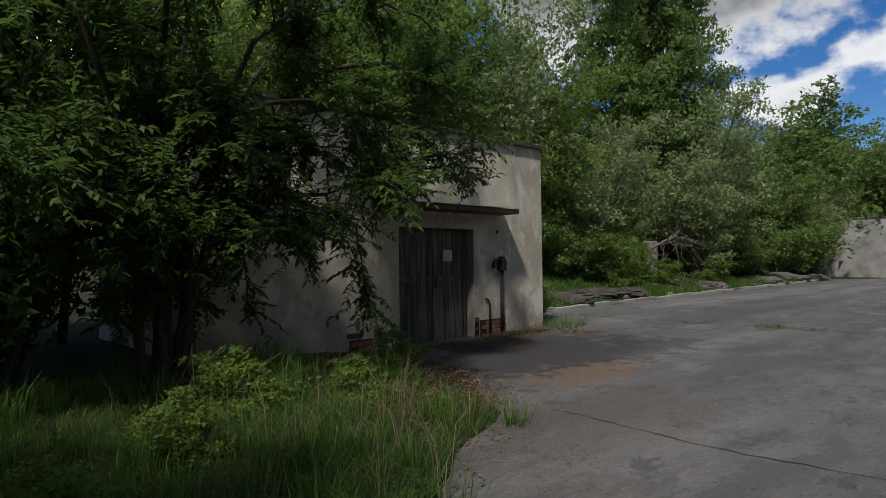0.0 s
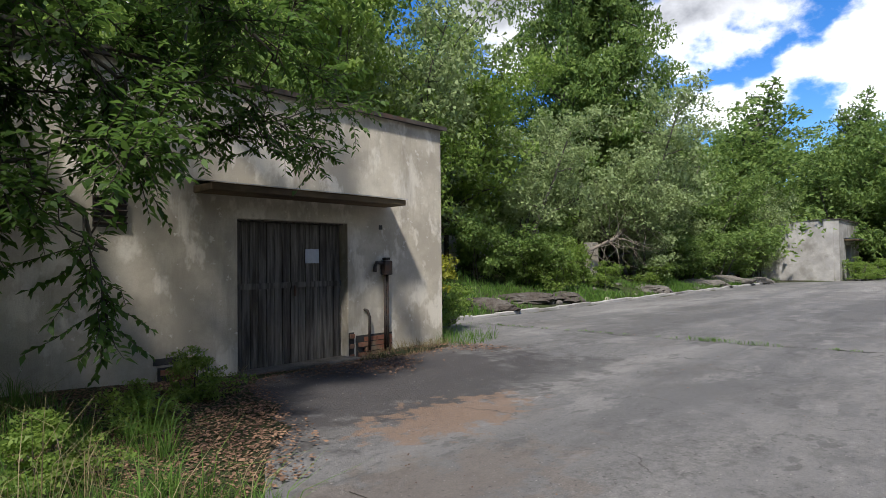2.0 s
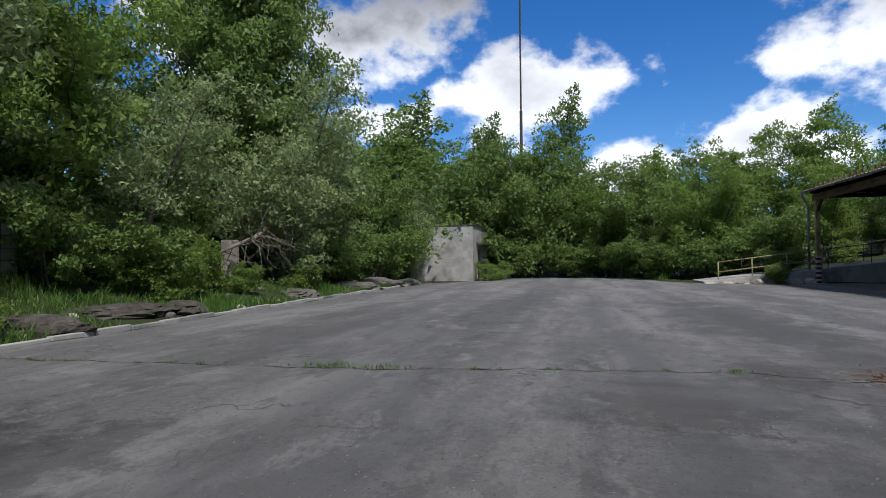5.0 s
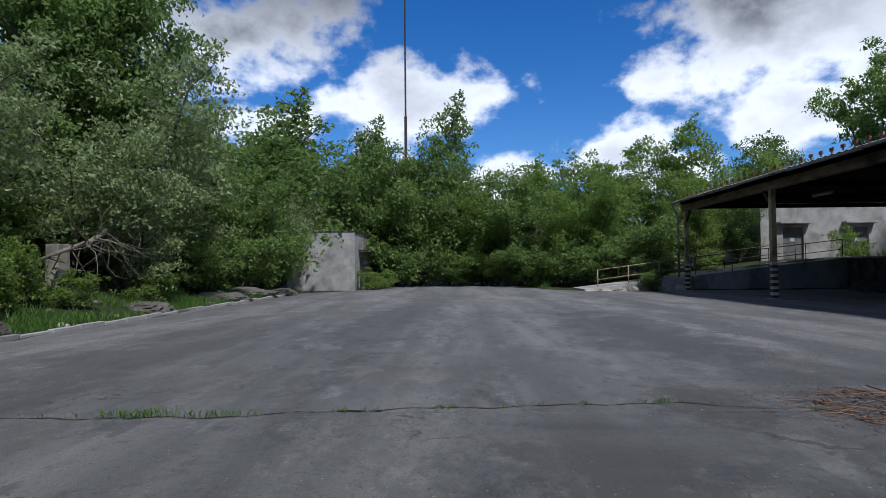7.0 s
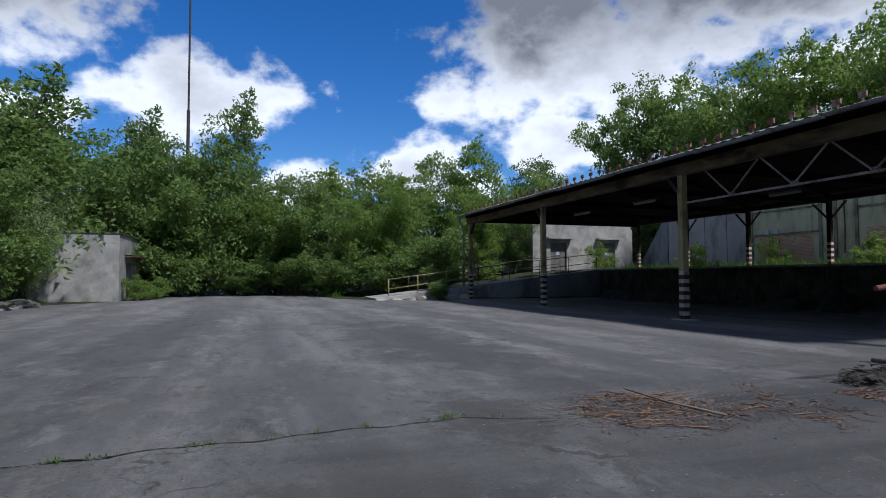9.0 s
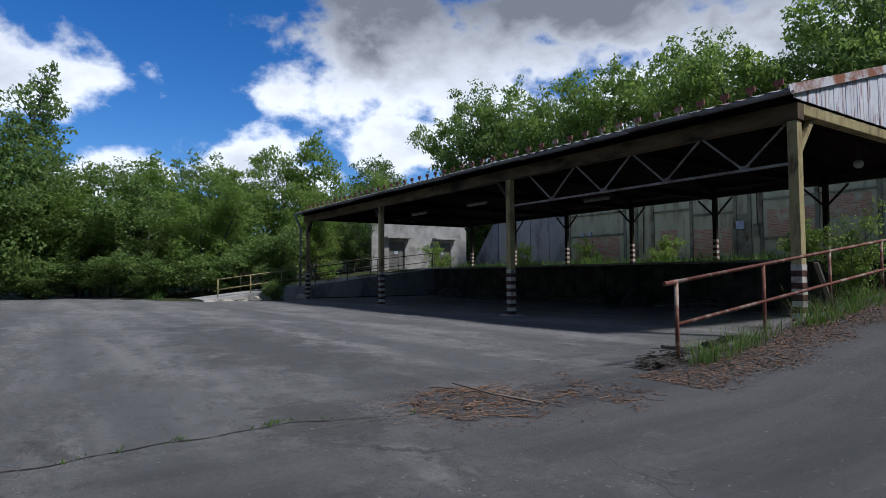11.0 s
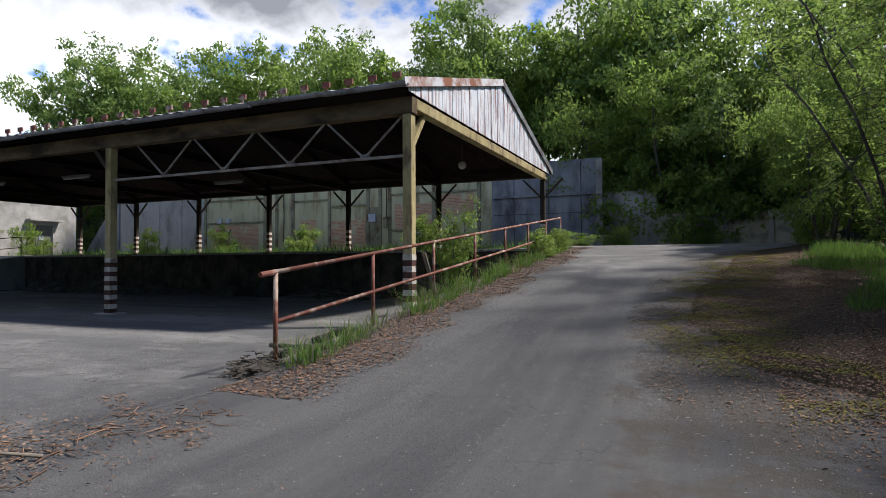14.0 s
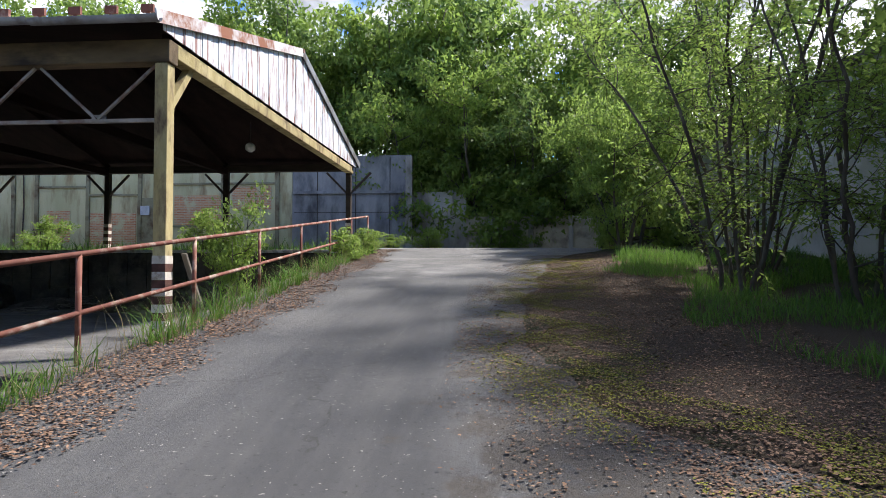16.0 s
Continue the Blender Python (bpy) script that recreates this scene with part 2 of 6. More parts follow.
k = Mat("soil_grass", 0.95)
c = k.mix(k.noise(0.8, 6), (0.030, 0.034, 0.012), (0.05, 0.075, 0.018))
c = k.mix(k.noise(0.35, 6, 0.6, lo=0.52, hi=0.62), c, (0.062, 0.05, 0.036))
g = k.noise(30, 5, 0.8, lo=0.3, hi=0.7)
k.colour(k.mix(k.mul(g, 0.5), k.mix(k.ragged_spot(6.0, -13.0, 3.2, 9.0, 0.6, 1.0), c, (0.085, 0.06, 0.042)), (0.02, 0.018, 0.012))).bump(g, 0.8, 0.03)
M["ground"] = k.m

# rendered wall: cream plaster with pale scrape marks, grime
k = Mat("plaster", 0.9)
c = k.mix(k.noise(1.1, 7, 0.65, lo=0.4, hi=0.6), (0.40, 0.365, 0.295), (0.57, 0.525, 0.425))
c = k.mix(k.mul(k.noise(2.6, 5, 0.6, vec=k.scaled(1.0, 1.0, 0.6), lo=0.53, hi=0.60), 0.85), c, (0.70, 0.665, 0.57))
c = k.mix(k.mul(k.noise(0.9, 7, 0.72, vec=k.scaled(2.0, 2.0, 0.3), lo=0.5, hi=0.66), 0.6), c, (0.27, 0.245, 0.20))
c = k.mix(k.mul(k.noise(9, 4, 0.6, lo=0.64, hi=0.68), 0.8), c, (0.66, 0.63, 0.56))
g = k.noise(55, 5, 0.75, lo=0.25, hi=0.75)
k.colour(k.mix(k.mul(g, 0.25), c, (0.2, 0.175, 0.135))).bump(g, 0.45, 0.012)
M["plaster"] = k.m
M["white_plaster"] = two_tone("white_plaster", (0.27, 0.262, 0.245), (0.42, 0.41, 0.385), 1.3, c=(0.20, 0.19, 0.17), cscale=0.8)
M["concrete"] = two_tone("concrete", (0.32, 0.315, 0.30), (0.45, 0.44, 0.415), 1.2, c=(0.14, 0.135, 0.125), cscale=0.6, stretch=(1, 1, 0.5))
M["pale_concrete"] = two_tone("pale_concrete", (0.42, 0.38, 0.30), (0.52, 0.48, 0.40), 2.0, c=(0.22, 0.2, 0.17), cscale=1.4)
M["blue_concrete"] = two_tone("blue_concrete", (0.16, 0.17, 0.19), (0.31, 0.325, 0.345), 1.3, c=(0.075, 0.08, 0.09), cscale=0.9, stretch=(1, 1, 0.4))
M["green_panel"] = two_tone("green_panel", (0.40, 0.41, 0.255), (0.54, 0.53, 0.36), 0.8, c=(0.24, 0.20, 0.12), cscale=1.1, stretch=(1.4, 1, 0.35))
M["green_dark"] = two_tone("green_dark", (0.19, 0.19, 0.125), (0.27, 0.26, 0.18), 1.6, c=(0.09, 0.06, 0.035), cscale=1.2)
k = Mat("brickwork", 0.9)
bt = k.n.new("ShaderNodeTexBrick")
turned = k.n.new("ShaderNodeMapping")
turned.inputs["Rotation"].default_value = (radians(-90), 0, 0)
k.l.new(k.pos, turned.inputs["Vector"])
k.l.new(turned.outputs[0], bt.inputs["Vector"])
for key, v in (("Color1", (0.36, 0.15, 0.08, 1)), ("Color2", (0.50, 0.27, 0.15, 1)), ("Mortar", (0.40, 0.37, 0.28, 1))):
    bt.inputs[key].default_value = v
for key, v in (("Scale", 1.0), ("Mortar Size", 0.014), ("Brick Width", 0.26), ("Row Height", 0.08)):
    bt.inputs[key].default_value = v
k.colour(k.mix(k.noise(1.5, 7, 0.7, lo=0.52, hi=0.60), bt.outputs["Color"], (0.42, 0.42, 0.28)))
M["brickwork"] = k.m
M["brick"] = two_tone("brick", (0.19, 0.085, 0.055), (0.29, 0.13, 0.08), 3.0, c=(0.2, 0.16, 0.11), cscale=2.0)
M["stone"] = two_tone("stone", (0.045, 0.037, 0.03), (0.12, 0.10, 0.08), 2.0, c=(0.022, 0.018, 0.015), cscale=1.3)
M["dark_earth"] = two_tone("dark_earth", (0.06, 0.05, 0.042), (0.125, 0.108, 0.092), 5.0, 0.97, 1.0, 0.05, fine=14.0, c=(0.15, 0.14, 0.125), cscale=2.2)
M["rubble_soil"] = two_tone("rubble_soil", (0.10, 0.092, 0.082), (0.19, 0.175, 0.155), 4.0, 0.95, 0.9, 0.04, fine=12.0)
M["pale_grey"] = two_tone("pale_grey", (0.42, 0.43, 0.44), (0.52, 0.53, 0.54), 0.8, c=(0.28, 0.28, 0.27), cscale=0.7)
M["roof_felt"] = two_tone("roof_felt", (0.07, 0.068, 0.066), (0.12, 0.115, 0.11), 2.0)
M["sheet_metal"] = two_tone("sheet_metal", (0.30, 0.33, 0.37), (0.42, 0.45, 0.50), 2.0, 0.5, 0.1, metal=0.6, c=(0.2, 0.18, 0.16))
M["gutter"] = two_tone("gutter", (0.22, 0.23, 0.25), (0.34, 0.35, 0.37), 2.5, 0.55, 0.1, metal=0.4, c=(0.12, 0.10, 0.09), cscale=1.2)
M["dark_wood"] = two_tone("dark_wood", (0.022, 0.017, 0.013), (0.05, 0.038, 0.028), 3.0, stretch=(0.3, 1, 1))
# near-black, almost without gloss: the deep shade under the roof is in the colour
M["shaded_deck_wood"] = two_tone("shaded_deck_wood", (0.010, 0.006, 0.0055), (0.024, 0.014, 0.012), 3.0, stretch=(1, 0.3, 1))
M["shaded_deck_wood"].node_tree.nodes["Principled BSDF"].inputs["Specular IOR Level"].default_value = 0.05
M["yellow_paint"] = two_tone("yellow_paint", (0.31, 0.255, 0.115), (0.47, 0.40, 0.21), 3.0, c=(0.11, 0.075, 0.045), cscale=2.4, stretch=(1, 1, 0.4))
M["stripe_white"] = two_tone("stripe_white", (0.45, 0.42, 0.37), (0.62, 0.58, 0.52), 5.0, c=(0.2, 0.15, 0.12), cscale=4.0)
M["stripe_dark"] = two_tone("stripe_dark", (0.05, 0.025, 0.02), (0.11, 0.05, 0.04), 5.0)
M["rusty_red"] = two_tone("rusty_red", (0.16, 0.06, 0.045), (0.24, 0.10, 0.07), 5.0, 0.8, 0.3, 0.004, c=(0.4, 0.34, 0.28), cscale=2.5)
M["iron"] = two_tone("iron", (0.04, 0.036, 0.033), (0.085, 0.072, 0.062), 5.0, 0.85, 0.3, 0.004, metal=0.1, c=(0.09, 0.05, 0.035), cscale=4.0)
M["bark"] = two_tone("bark", (0.075, 0.066, 0.056), (0.15, 0.137, 0.118), 5.0, 0.95, 0.8, 0.02, stretch=(1, 1, 0.25))
M["dark_bark"] = two_tone("dark_bark", (0.055, 0.045, 0.036), (0.12, 0.10, 0.082), 5.0, 0.95, 0.8, 0.02, stretch=(1, 1, 0.25), c=(0.12, 0.12, 0.10), cscale=3.0)
M["dead_wood"] = two_tone("dead_wood", (0.15, 0.13, 0.105), (0.25, 0.22, 0.18), 4.0, stretch=(1, 1, 0.4))
M["door_wood"] = two_tone("door_wood", (0.045, 0.042, 0.038), (0.21, 0.20, 0.18), 4.0, 0.85, 0.6, 0.01, stretch=(6, 6, 0.35), c=(0.035, 0.03, 0.027), cscale=1.5)
M["grey_door"] = two_tone("grey_door", (0.12, 0.12, 0.115), (0.18, 0.175, 0.165), 2.0)
M["rubber_black"] = two_tone("rubber_black", (0.03, 0.03, 0.03), (0.05, 0.048, 0.045), 3.0, 0.6)
M["paper_white"] = two_tone("paper_white", (0.34, 0.38, 0.45), (0.48, 0.52, 0.58), 4.0, 0.7, 0.05)
M["glass_lamp"] = two_tone("glass_lamp", (0.5, 0.5, 0.48), (0.6, 0.6, 0.57), 4.0, 0.3, 0.02)
# corrugated gable sheet: white paint, long rust runs
k = Mat("rusted_white_sheet", 0.5)
c = k.mix(k.noise(1.2, 5), (0.54, 0.57, 0.62), (0.70, 0.72, 0.75))
run = k.noise(4.0, 6, 0.75, vec=k.scaled(1, 2.6, 0.14), lo=0.52, hi=0.575)
c = k.mix(k.mul(run, 0.9), c, (0.20, 0.062, 0.04))
c = k.mix(k.mul(k.noise(2.0, 5, 0.6, vec=k.scaled(1, 1, 0.4), lo=0.5, hi=0.7), 0.2), c, (0.40, 0.39, 0.39))
k.colour(c).bump(k.noise(30, 4), 0.1, 0.004)
M["gable_sheet"] = k.m
k = Mat("rusty_edge", 0.7)
k.colour(k.mix(k.noise(1.1, 7, 0.7, lo=0.42, hi=0.56), (0.55, 0.55, 0.56), (0.24, 0.10, 0.055)))
M["rusty_edge"] = k.m
M["pale_steel"] = two_tone("pale_steel", (0.20, 0.175, 0.15), (0.34, 0.31, 0.28), 4.0, 0.7, 0.2, 0.004, c=(0.12, 0.06, 0.04), cscale=2.5)
M["brown_wood"] = two_tone("brown_wood", (0.075, 0.052, 0.03), (0.19, 0.14, 0.075), 2.5, c=(0.03, 0.022, 0.016), cscale=1.6, stretch=(0.35, 1, 1))
k = Mat("roof_sheet", 0.6)
c = k.mix(k.noise(0.9, 5), (0.24, 0.235, 0.23), (0.36, 0.35, 0.34))
k.colour(k.mix(k.noise(1.2, 6, 0.7, lo=0.5, hi=0.62), c, (0.17, 0.08, 0.055)))
M["roof_sheet"] = k.m
M["leaf_mid"] = leaf_material("leaf_mid", (0.07, 0.13, 0.03), (0.21, 0.30, 0.078), 0.47)
M["leaf_bright"] = leaf_material("leaf_bright", (0.09, 0.165, 0.03), (0.255, 0.35, 0.08), 0.58)
M["leaf_dark"] = leaf_material("leaf_dark", (0.05, 0.10, 0.024), (0.15, 0.23, 0.056), 0.45)
M["leaf_near"] = leaf_material("leaf_near", (0.038, 0.088, 0.017), (0.115, 0.2, 0.04), 0.45)
M["leaf_silver"] = leaf_material("leaf_silver", (0.125, 0.185, 0.066), (0.33, 0.405, 0.185), 0.42)
M["leaf_yellow"] = leaf_material("leaf_yellow", (0.12, 0.15, 0.015), (0.28, 0.28, 0.03))
M["grass"] = leaf_material("grass", (0.036, 0.10, 0.014), (0.145, 0.255, 0.048), 0.4)
M["dry_grass"] = leaf_material("dry_grass", (0.16, 0.13, 0.06), (0.36, 0.31, 0.18), 0.3)
k = Mat("leaf_litter", 0.9)
k.colour(k.mix(k.island, (0.06, 0.034, 0.022), (0.25, 0.155, 0.10)))
M["litter"] = k.m
k = Mat("moss", 0.95)
k.colour(k.mix(k.island, (0.095, 0.11, 0.014), (0.22, 0.205, 0.032)))
M["moss"] = k.m

# ---- mesh tools ----


class Shape:
    """Vertices and faces of one mesh, in world places."""

    def __init__(self):
        self.v, self.f = [], []

    def add(self, verts, faces):
        o = len(self.v)
        self.v += [tuple(p) for p in verts]
        self.f += [tuple(i + o for i in f) for f in faces]
        return self

    def box(self, x0, x1, y0, y1, z0, z1):
        v = [(x, y, z) for x in (x0, x1) for y in (y0, y1) for z in (z0, z1)]
        return self.add(v, [(0, 1, 3, 2), (4, 6, 7, 5), (0, 4, 5, 1), (2, 3, 7, 6), (0, 2, 6, 4), (1, 5, 7, 3)])

    def beam(self, p, q, w, h, up=(0, 0, 1)):
        p, q, up = Vector(p), Vector(q), Vector(up)
        d = (q - p).normalized()
        s = d.cross(up)
        if s.length < 0.01:
            s = d.cross(Vector((1, 0, 0)))
        s.normalize()
        u = s.cross(d)
        v = [e + s * (a * w / 2) + u * (b * h / 2) for e in (p, q) for a, b in ((-1, -1), (1, -1), (1, 1), (-1, 1))]
        return self.add(v, [(3, 2, 1, 0), (4, 5, 6, 7), (0, 1, 5, 4), (1, 2, 6, 5), (2, 3, 7, 6), (3, 0, 4, 7)])

    def tube(self, pts, radii, n=8):
        pts = [Vector(p) for p in pts]
        if isinstance(radii, (int, float)):
            radii = [radii] * len(pts)
        o, side = len(self.v), None
        for i, p in enumerate(pts):
            d = (pts[min(i + 1, len(pts) - 1)] - pts[max(i - 1, 0)]).normalized()
            if side is None:
                side = d.cross(Vector((0, 0, 1)))
                if side.length < 0.05:
                    side = Vector((1, 0, 0))
            side = (side - d * side.dot(d)).normalized()
            up = d.cross(side)
            for j in range(n):
                a = 2 * math.pi * j / n
                self.v.append(tuple(p + (side * math.cos(a) + up * math.sin(a)) * radii[i]))
        for i in range(len(pts) - 1):
            for j in range(n):
                a, b = o + i * n + j, o + i * n + (j + 1) % n
                self.f.append((a, b, b + n, a + n))
        self.f.append(tuple(o + n - 1 - j for j in range(n)))
        self.f.append(tuple(o + (len(pts) - 1) * n + j for j in range(n)))
        return self

    def mesh(self, name, material, smooth=False):
        me = bpy.data.meshes.new(name)
        me.from_pydata(self.v, [], self.f)
        me.materials.append(material)
        if smooth:
            me.polygons.foreach_set("use_smooth", [True] * len(me.polygons))
        me.update()
        return me


def thing(name, base, label, category, group="", kind=""):
    ob = new(name)
    ob.location = base
    ob.empty_display_size = 0.2
    return tagged(ob, label, category, group, kind)


def part(name, shape, material, parent, label="", bevel=0.0, smooth=False, kind=""):
    """One mesh under a thing or a part; the shape is given in world places."""
    ob = new(name, shape.mesh(name, material, smooth))
    ob.parent = parent
    if parent.data is None:
        ob.matrix_parent_inverse = Matrix.Translation(-parent.location)
    if bevel:
        soften(ob, bevel)
    return tagged(ob, label, kind=kind)


def soften(ob, width):
    b = ob.modifiers.new("bevel", "BEVEL")
    b.width, b.segments, b.limit_method = width, 2, "ANGLE"


def solid(name, shape, material, label, category, group="", kind="", bevel=0.0, smooth=False):
    """A top-level thing of one mesh."""
    ob = new(name, shape.mesh(name, material, smooth))
    if bevel:
        soften(ob, bevel)
    return tagged(ob, label, category, group, kind)


def quads(name, verts, material):
    """A mesh of loose pieces of three or four corners from an array (n, corners, 3)."""
    n, e = np.shape(verts)[:2]
    me = bpy.data.meshes.new(name)
    me.vertices.add(e * n)
    me.vertices.foreach_set("co", np.asarray(verts, dtype=np.float32).reshape(-1))
    me.loops.add(e * n)
    me.loops.foreach_set("vertex_index", np.arange(e * n, dtype=np.int32))
    me.polygons.add(n)
    me.polygons.foreach_set("loop_start", np.arange(0, e * n, e, dtype=np.int32))
    me.polygons.foreach_set("loop_total", np.full(n, e, dtype=np.int32))
    me.update(calc_edges=True)
    me.materials.append(material)
    return me


def unit(a):
    return a / np.maximum(np.linalg.norm(a, axis=1, keepdims=True), 1e-6)


def leaves(rng, centres, size, droop=0.3, ratio=0.5, facing=None):
    """Folded kite-shaped leaves round the centres; facing turns their upper sides outwards."""
    n = len(centres)
    d = unit(rng.normal(size=(n, 3)) + np.array([0, 0, -droop]))
    nor = unit(rng.normal(size=(n, 3)) * 0.8 + np.array([0, 0, 0.55])) if facing is None else unit(facing + rng.normal(size=(n, 3)) * 0.42 + np.array([0, 0, 0.4]))
    s = unit(np.cross(d, nor))
    nor = unit(np.cross(s, d))
    ln = (size * rng.uniform(0.65, 1.3, n))[:, None]
    a, b = centres - d * ln / 2, centres + d * ln / 2
    m = centres - d * ln * 0.08
    w = ln * ratio / 2
    if facing is not None:
        return np.stack([a + s * w, b, a - s * w], axis=1)
    return np.stack([a, m + s * w + nor * w * 0.4, b - nor * ln * 0.12, m - s * w + nor * w * 0.4], axis=1)


def sprays(rng, twigs, each, size, ratio=0.42):
    """Leaves set alternately along thin twigs, pointing forwards and hanging a little."""
    q = []
    for pts in twigs:
        p = np.array([tuple(v) for v in pts])
        f = np.linspace(0.12, 1.0, each) * (len(p) - 1)
        i = np.minimum(f.astype(int), len(p) - 2)
        at = p[i] + (p[i + 1] - p[i]) * (f - i)[:, None]
        fwd = unit(p[i + 1] - p[i])
        side = unit(np.cross(fwd, np.array([0, 0, 1.0])) + 1e-4) * np.where(np.arange(each) % 2, 1, -1)[:, None]
        d = unit(fwd * 0.55 + side * 0.8 + rng.normal(size=(each, 3)) * 0.25 + np.array([0, 0, -0.22]))
        nor = unit(np.array([0, 0, 1.0]) + rng.normal(size=(each, 3)) * 0.35)
        s = unit(np.cross(d, nor))
        nor = unit(np.cross(s, d))
        ln = (size * rng.uniform(0.6, 1.25, each))[:, None]
        w = ln * ratio / 2
        m = at + d * ln * 0.45
        q.append(np.stack([at, m + s * w + nor * w * 0.35, at + d * ln - nor * ln * 0.12, m - s * w + nor * w * 0.35], axis=1))
    return np.concatenate(q)

# ---- ground ----
WALL_Y, DOCK_Y, DOCK_Z, RAMP_X, FAR_X = -30.0, -21.2, 1.83, 13.6, 42.0


def ramp_z(y):
    return np.clip((-5.5 - y) * 0.107, 0, 1.95)


def ease(v, a, b):
    t = np.clip((v - a) / (b - a), 0, 1)
    return t * t * (3 - 2 * t)


def land(x, y):
    """Height of the soil."""
    x, y = np.asarray(x, float), np.asarray(y, float)
    z = np.zeros(np.broadcast(x, y).shape)
    z = np.where(x < RAMP_X - 0.1, ramp_z(y), z)
    z = np.where((x >= RAMP_X - 0.1) & (y < DOCK_Y - 0.4), 1.75, z)
    z = np.where(x > FAR_X + 0.2, np.maximum(z, np.clip((-6.2 - y) * 0.122, 0, 1.75)), z)
    bank = 1.6 * ease(y, 10.4, 17) + 2.5 * ease(y, 18, 40)
    z = z + np.where(x > 10.6, bank, bank * 0.2) * ease(x, 8, 11) * (1 - 0.85 * ease(x, 38, 44))
    z = z + 0.12 * ease(y, 3.5, 6.5) * (1 - ease(x, 4.5, 6.5))
    z = z + 5.5 * ease(-y, 31.5, 40) + 3.0 * ease(x, 58, 85) + 2.0 * ease(-x, -2, 14) * ease(-y, 8, 16)
    return z


UP = np.array([(-40, 0.5), (0, 1.2), (1.5, 2.0), (2.5, 2.9), (4.4, 3.85), (5.0, 4.8), (5.8, 6.5), (6.2, 7.55), (10.3, 7.55), (10.7, 9.2), (12, 10.2), (41, 10.4), (44, 9.0), (46, 7.6), (56, 7.4)])
LOW = np.array([(-40, -7), (2, -7), (6, -6.8), (7.6, -6.6), (13.5, -6.6), (13.56, -21.2), (41.9, -21.2), (42.0, -6.2), (46, -4.5), (56, -3.5)])


def yard_high(x):
    return np.interp(x, UP[:, 0], UP[:, 1]) + 0.12 * np.sin(x * 3.1) * np.sin(x * 1.3 + 1)


def yard_low(x):
    return np.interp(x, LOW[:, 0], LOW[:, 1])


def road_left(y):
    return np.interp(-y, (6, 6.8, 7.4, 8.2, 9.7, 13, 20, 24, 28), (7.0, 7.4, 8.1, 8.6, 8.9, 8.8, 7.6, 5.0, -2.0))


def on_road(x, y):
    x, y = np.asarray(x, float), np.asarray(y, float)
    return ((y < yard_high(x)) & (y > yard_low(x))) | ((y <= -6) & (y > -28) & (x < RAMP_X) & (x > road_left(y)))


def sheet(name, zs, xs, ys, material, label, category):
    nx, ny = len(xs), len(ys)
    gx, gy = np.meshgrid(xs, ys, indexing="ij")
    me = bpy.data.meshes.new(name)
    v = np.stack([gx, gy, zs(gx, gy)], axis=2).reshape(-1, 3)
    i = (np.arange(nx - 1)[:, None] * ny + np.arange(ny - 1)[None, :]).reshape(-1)
    me.from_pydata(v.tolist(), [], np.stack([i, i + ny, i + ny + 1, i + 1], axis=1).tolist())
    me.polygons.foreach_set("use_smooth", [True] * len(me.polygons))
    me.materials.append(material)
    return tagged(new(name, me), label, category, kind="structure")


def soil(x, y):
    bumps = 0.035 * np.sin(x * 1.7 + y) * np.sin(y * 1.3 - x * 0.6)
    near = on_road(x, y)
    return land(x, y) + np.where(near, -0.07, bumps + 0.02)


axis = lambda lo, a, b, hi, st: np.concatenate([np.linspace(lo, a, 14)[:-1], np.arange(a, b, st), np.linspace(b, hi, 14)])
sheet("ground", soil, axis(-420, -20, 66, 700, 0.4), axis(-480, -42, 34, 480, 0.4), M["ground"], "weedy dark soil and rough grass around the yard", "ground")

# asphalt of the yard and of the ramp, laid as strips between their edges
s = Shape()
xs = np.concatenate([np.arange(-40, 13.5, 0.3), [13.5, 13.56], np.arange(13.8, 41.9, 0.4), [41.9, 42.0], np.arange(42.4, 56, 0.5)])
ROWS_ACROSS = 60
for x in xs:
    lo, hi = float(yard_low(x)), float(yard_high(x))
    for j in range(ROWS_ACROSS + 1):
        y = lo + (hi - lo) * j / ROWS_ACROSS
        z = float(ramp_z(y)) if x < 13.52 else 0.0
        s.v.append((x, y, z + 0.012 * math.sin(x * 0.9 + 1.3) * math.sin(y * 0.8)))
for i in range(len(xs) - 1):
    for j in range(ROWS_ACROSS):
        a = i * (ROWS_ACROSS + 1) + j
        s.f.append((a, a + ROWS_ACROSS + 1, a + ROWS_ACROSS + 2, a + 1))
solid("road", s, M["asphalt"], "worn grey asphalt yard with cracks and stains", "asphalt", kind="structure", smooth=True)
s = Shape()
ys = np.arange(-6.6, -28, -0.3)
for y in ys:
    lo = float(road_left(y)) + 0.1 * math.sin(y * 2.3)
    for j in range(17):
        x = lo + (RAMP_X - 0.02 - lo) * j / 16
        s.v.append((x, y, float(ramp_z(y)) + 0.012 * math.sin(x * 0.9 + 1.3) * math.sin(y * 0.8)))
for i in range(len(ys) - 1):
    for j in range(16):
        a = i * 17 + j
        s.f.append((a, a + 17, a + 18, a + 1))
solid("road", s, M["asphalt"], "asphalt ramp rising beside the rusty railing", "asphalt", kind="structure", smooth=True)

# ---- trees ----


def wander(rng, p, d, length, steps, bend, lift):
    pts, d = [Vector(p)], Vector(d).normalized()
    for _ in range(steps):
        d = (d + Vector(rng.normal(size=3)) * bend + Vector((0, 0, lift))).normalized()
        pts.append(pts[-1] + d * (length / steps))
    return pts


